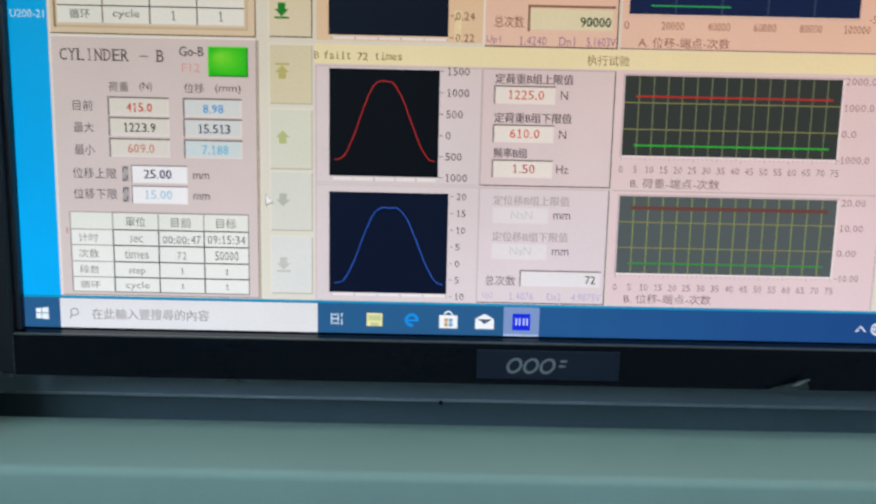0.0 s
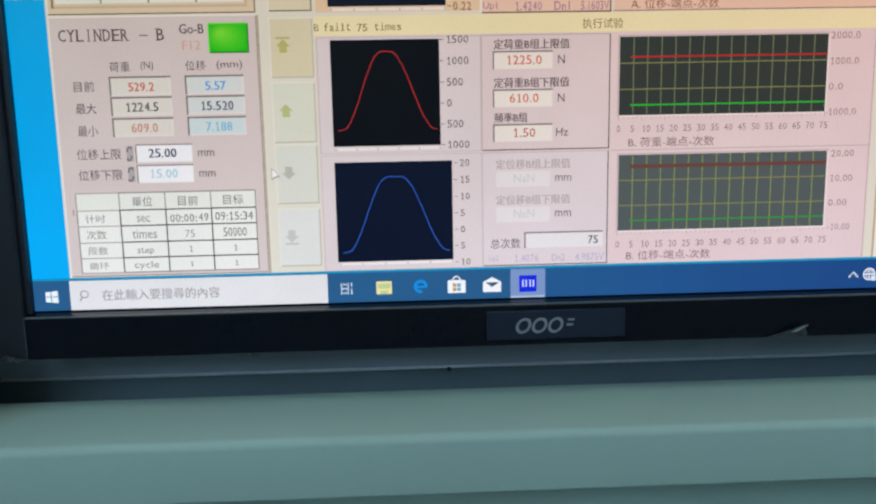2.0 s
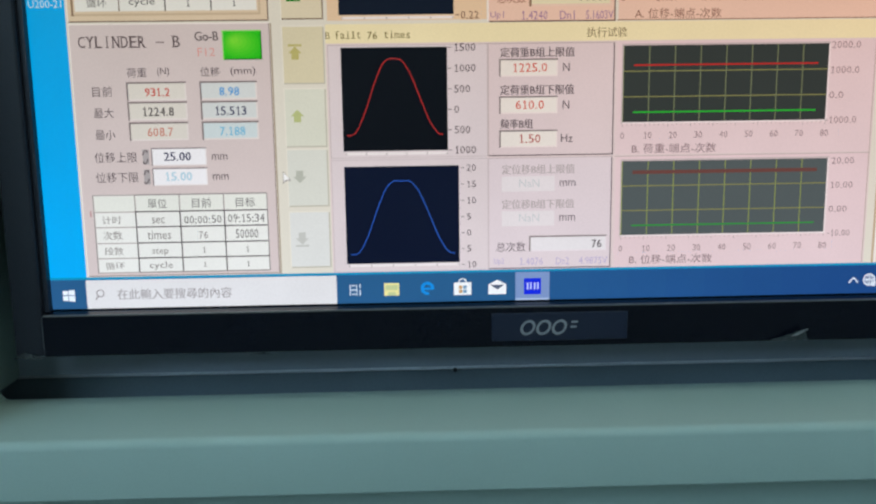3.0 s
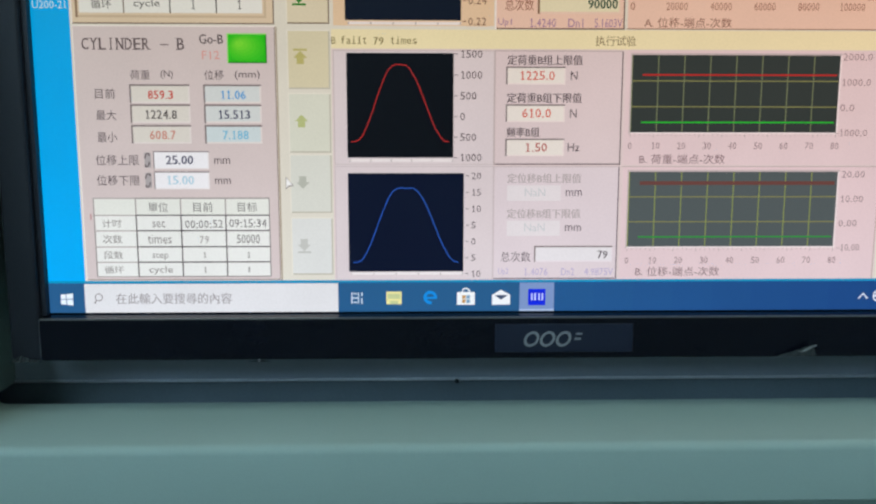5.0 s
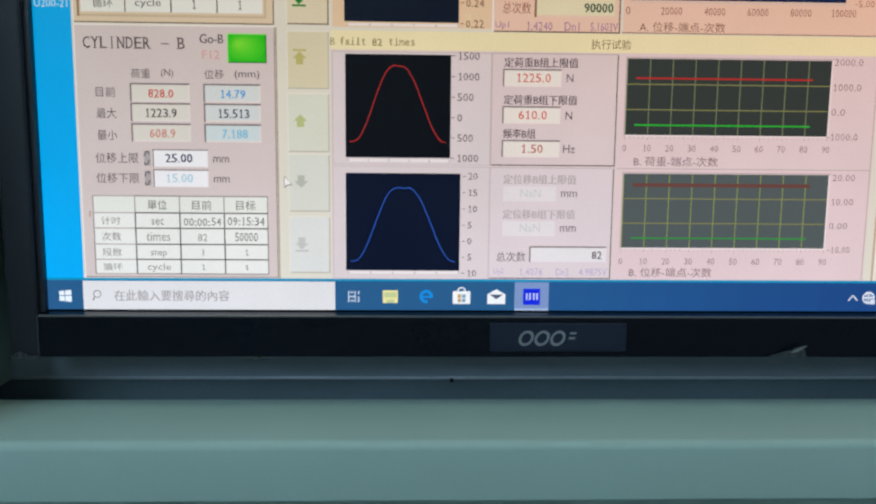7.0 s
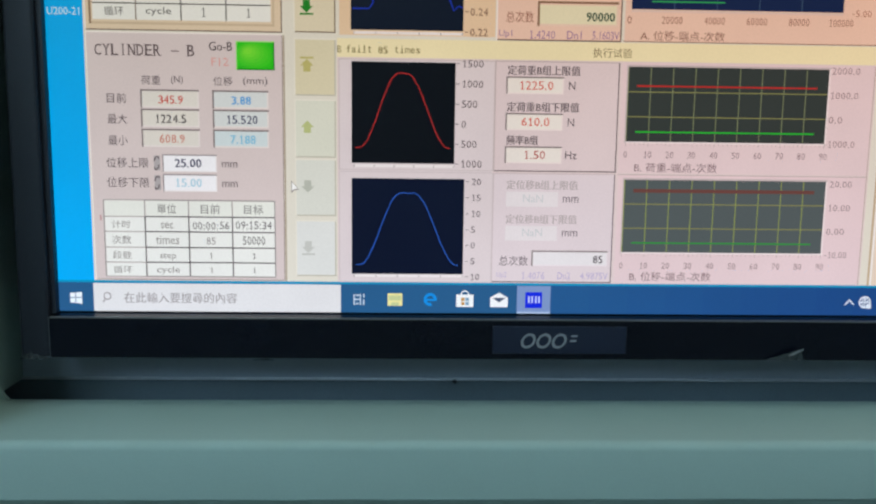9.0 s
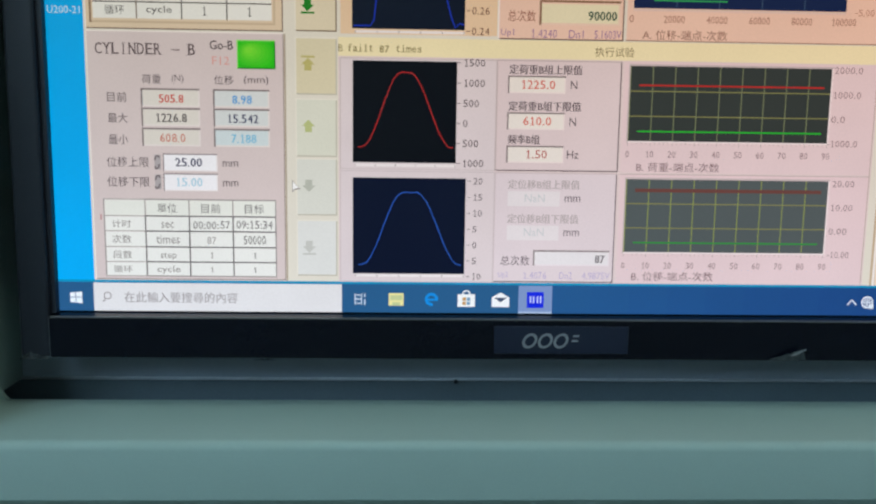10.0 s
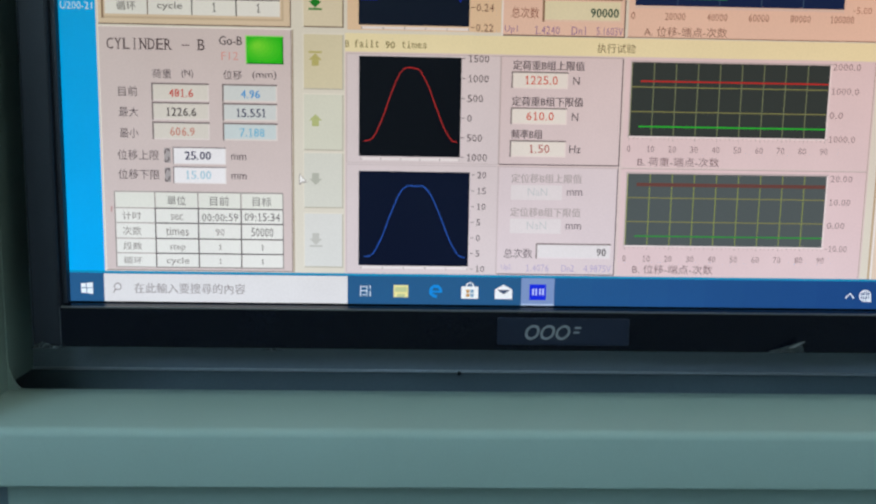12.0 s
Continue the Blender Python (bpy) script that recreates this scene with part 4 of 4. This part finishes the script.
# ---- numbers that change: printed sheets that shift behind their openings ----
def number_sheet(name, hole, entries, cols, depth, ink, paper, size, right=False, bold=0.5, gap=4.0, drop=1.0):
    """One sheet with all the values in a grid; returns it and the shift that brings each value to the opening."""
    u0, v0, u1, v1 = HOLES[hole]
    pu, pv = u1 - u0 + 2 * gap, v1 - v0 + 2 * gap
    rows = -(-len(entries) // cols)
    bm = bmesh.new()
    layer = -depth / 0.00004
    sheet(bm, u0 - gap, v0 - gap - (rows - 1) * pv, u0 - gap + cols * pu, v1 + gap, layer, False)
    shifts = []
    for k, text in enumerate(entries):
        c, r_ = k % cols, k // cols
        w, h = size[0] * len(text) * (0.92 if "." in text or ":" in text else 1), size[1]
        mu, mv = (u0 + u1) / 2 + c * pu, (v0 + v1) / 2 - r_ * pv
        a = u1 - 5 + c * pu - w if right else mu - w / 2
        put_text(bm, text, a, mv - h / 2 + drop, a + w, mv + h / 2 + drop, layer + 0.6, 1, bold)
        shifts.append(pose(-c * pu * P, 0, -r_ * pv * P))
    return part(name, bm, [glow(paper), glow(ink)], display), shifts


def stepped(thing, shifts, changes):
    """Rows that hold each shift until the next change."""
    rows = [(0.0, shifts[changes[0][1]])]
    for (t, k), (_, before) in zip(changes[1:], changes):
        if k != before:
            f = frame(t)
            rows += [((f - 2) / FPS, shifts[before]), ((f - 1) / FPS, shifts[k])]
    rows.append((12.0, shifts[changes[-1][1]]))
    walk(thing, rows)


counts = [str(n) for n in range(72, 91)]
total_sheet, total_shift = number_sheet("total_count", "total", counts, 5, 0.00040, (84, 76, 82), (233, 228, 230), (7.2, 11), True, gap=1.5)
failed_sheet, failed_shift = number_sheet("failed_count", "failed", counts, 5, 0.00012, (134, 120, 74), (243, 230, 186), (7.0, 9.5), bold=0.4)
clock_sheet, clock_shift = number_sheet("clock", "clock", [str(k) for k in range(47, 60)], 13, 0.00006, (104, 100, 100), (238, 237, 232), (7.2, 10.5), bold=0.0, gap=0.5)
times_sheet, times_shift = number_sheet("times_count", "times", counts, 10, 0.00010, (150, 142, 142), (238, 237, 232), (6.8, 10), bold=0.0, gap=0.5)
loads = ["415.0", "-4.2", "490.7", "1165.6", "529.2", "-18.9", "931.2", "859.3", "1189.7", "525.3", "-30.8", "828.0", "345.9", "-210.0", "505.8", "-71.7", "899.4", "1161.1", "481.6"]
load_sheet, load_shift = number_sheet("load_value", "load", loads, 2, 0.00024, RED_INK, PALE_GREEN, (7.4, 11), gap=2.0)
travels = ["8.98", "5.57", "10.28", "14.79", "0.68", "11.06", "12.93", "6.68", "3.88", "4.96"]
travel_sheet, travel_shift = number_sheet("travel_value", "travel", travels, 1, 0.00016, BLUE_INK, PALE_CYAN, (7.4, 11), gap=2.0)
most_loads = ["3.9", "3.7", "4.8", "4.5", "5.5", "6.8", "6.5", "6.6"]
most_load_sheet, most_load_shift = number_sheet("largest_load", "most_load", most_loads, 8, 0.00010, (70, 62, 62), PALE_GREEN, (6.9, 11.5), gap=0.5, drop=0.25)
most_travels = ["13", "20", "33", "42", "51"]
most_travel_sheet, most_travel_shift = number_sheet("largest_travel", "most_travel", most_travels, 5, 0.00006, (54, 56, 92), PALE_CYAN, (7.6, 11.5), gap=0.2, drop=0.25)
least_loads = ["9.0", "8.7", "8.9", "8.0", "6.9"]
least_load_sheet, least_load_shift = number_sheet("smallest_load", "least_load", least_loads, 5, 0.00006, (204, 136, 120), PALE_GREEN, (6.9, 11.5), gap=0.5, drop=0.25)


def scale_sheet():
    u0, v0, u1, v1 = HOLES["upper_scale"]
    bm = bmesh.new()
    pitch = v1 - v0 + 4
    sheet(bm, u0 - 2, v0 - 2 - pitch, u1 + 2, v1 + 2, -3, False)
    for row, texts in enumerate((("0.24", "0.22"), ("0.26", "0.24"))):
        for v, text in zip((351, 378), texts):
            put_text(bm, text, 569, v - 5 - row * pitch, 594, v + 5 - row * pitch, -2.4, 1)
    return part("upper_scale", bm, [glow((234, 204, 170)), glow((118, 76, 62))], display), [pose(0, 0, -k * pitch * P) for k in range(2)]


upper_scale, upper_scale_shift = scale_sheet()


def axis_sheet(chart, hole):
    u0, v0, u1, v1 = HOLES[hole]
    cu0, _, cu1, _, _ = CHARTS[chart]
    bm = bmesh.new()
    pv = v1 - v0 + 4
    sheet(bm, u0 - 3, v0 - 2 - 2 * pv, u1 + 3, v1 + 2, -3, False)
    for row, (top, step) in enumerate(((75, 5), (80, 10), (90, 10))):
        for value in range(0, top + 1, step):
            u = cu0 + (cu1 - cu0) * value / top
            w = 6.0 * len(str(value))
            put_text(bm, str(value), u - w / 2, v0 + 1.5 - row * pv, u + w / 2, v1 - 1.5 - row * pv, -2.4, 1)
    made = part("axis_scale", bm, [glow(PINK_R if chart == 0 else (231, 207, 210)), glow((150, 124, 128))], display)
    return made, [pose(0, 0, -k * pv * P) for k in range(3)]


axes_made = [axis_sheet(0, "axis_upper"), axis_sheet(1, "axis_lower")]
SPANS, SPAN_TIMES = (75, 80, 90), ((0.0, 0), (2.65, 1), (5.95, 2))


def grid_lines(chart):
    """Upright grid lines, one for each step of five counts up to 85, keyed to the span of the axis."""
    u0, v0, u1, v1, _ = CHARTS[chart]
    made = []
    for value in range(5, 90, 5):
        even = value % 10 == 0
        bm = sheet(bmesh.new(), u0 - 0.65, v0, u0 + 0.65, v1, 4.6 if even else 4.3, False)
        line = part("grid_line", bm, glow((122, 131, 96) if chart == 0 else (142, 154, 84)), display)
        places = []
        for span in SPANS:
            at = value if even or span == 75 else value - 5
            if at >= span:
                at = 70
            places.append(pose((u1 - u0) * at / span * P, 0, 0))
        made.append((line, places))
    return made


def traces(chart):
    """Two overlapping pieces a trace: one holds the start of the record, the other its growing end."""
    u0, v0, u1, v1, _ = CHARTS[chart]
    made = []
    wide = (u1 - u0) * 0.80
    for level, c, h in ((0.255 if chart == 0 else 0.15, (186, 42, 38) if chart == 0 else (110, 69, 63), 2.2 if chart == 0 else 5.0),
                        (0.87, (38, 190, 50) if chart == 0 else (46, 152, 60), 2.0)):
        v = v0 + (v1 - v0) * level
        for end in (0, 1):
            bm = sheet(bmesh.new(), u0 - wide * end, v - h / 2, u0 + wide * (1 - end), v + h / 2, 5.2 + 0.3 * end, False)
            made.append((part("trace", bm, glow(c), display), end))
    return made


grids = [grid_lines(0), grid_lines(1)]
lines = [traces(0), traces(1)]


def count_at(t):
    return int(72.1 + 1.5 * t)


def span_at(t):
    return [k for s, k in SPAN_TIMES if t >= s][-1]


def motions():
    ticks = [(0.0, 0), (0.47, 1)] + [((n - 72.1) / 1.5, n - 72) for n in range(74, 91)]
    stepped(total_sheet, total_shift, ticks)
    stepped(failed_sheet, failed_shift, ticks)
    stepped(times_sheet, times_shift, ticks)
    stepped(clock_sheet, clock_shift, [(0.0, 0)] + [(s - 47.6, s - 47) for s in range(48, 60)])
    load_order = (0, 1, 2, 3, 4, 5, 6, 13, 8, 7, 7, 8, 9, 10, 11, 3, 6, 2, 12, 13, 14, 15, 16, 17, 18)
    stepped(load_sheet, load_shift, [(max(0.0, 0.5 * i - 0.2), k) for i, k in enumerate(load_order)])
    travel_order = (0, 1, 2, 3, 1, 4, 0, 9, 3, 7, 5, 6, 7, 4, 3, 1, 8, 2, 8, 4, 0, 4, 6, 3, 9)
    stepped(travel_sheet, travel_shift, [(max(0.0, 0.5 * i - 0.2), k) for i, k in enumerate(travel_order)])
    stepped(most_load_sheet, most_load_shift, [(0.0, 0), (0.8, 1), (1.3, 2), (1.8, 3), (2.8, 2), (6.8, 0), (8.2, 3), (9.3, 4), (9.8, 5), (10.8, 6), (11.3, 7)])
    stepped(most_travel_sheet, most_travel_shift, [(0.0, 0), (1.8, 1), (2.8, 0), (8.2, 1), (9.3, 2), (9.8, 3), (10.8, 4)])
    stepped(least_load_sheet, least_load_shift, [(0.0, 0), (2.8, 1), (6.8, 2), (9.3, 3), (10.8, 4)])
    stepped(upper_scale, upper_scale_shift, [(0.0, 0), (9.75, 1), (11.6, 0)])
    stepped(upper_wave, [pose(0, 0, k * P) for k in (60, 24, 0, 30)], [(0.0, 0), (8.3, 1), (9.3, 2), (11.6, 3)])
    for made, shifts in axes_made:
        stepped(made, shifts, SPAN_TIMES)
    for chart in (0, 1):
        for line, places in grids[chart]:
            stepped(line, places, SPAN_TIMES)
        u0, _, u1, _, _ = CHARTS[chart]
        times = sorted({0.0, 2.65, 5.95, *[t for t, _ in ticks[1:]]})
        for piece, end in lines[chart]:
            where = [pose((u1 - u0) * ((count_at(t + 0.001) if end else 4) / SPANS[span_at(t)]) * P, 0, 0) for t in times]
            stepped(piece, where, list(zip(times, range(len(times)))))
    drift = [pose(0, 0, 0), pose(-1.2 * P, 0, 0), pose(0.6 * P, 0, 0)]
    sway = [(0.0, 0)] + [(t, (1, 0, 2)[i % 3]) for i, (t, _) in enumerate(ticks[1:])]
    stepped(red_wave, drift, sway)
    stepped(blue_wave, drift, sway)


motions()
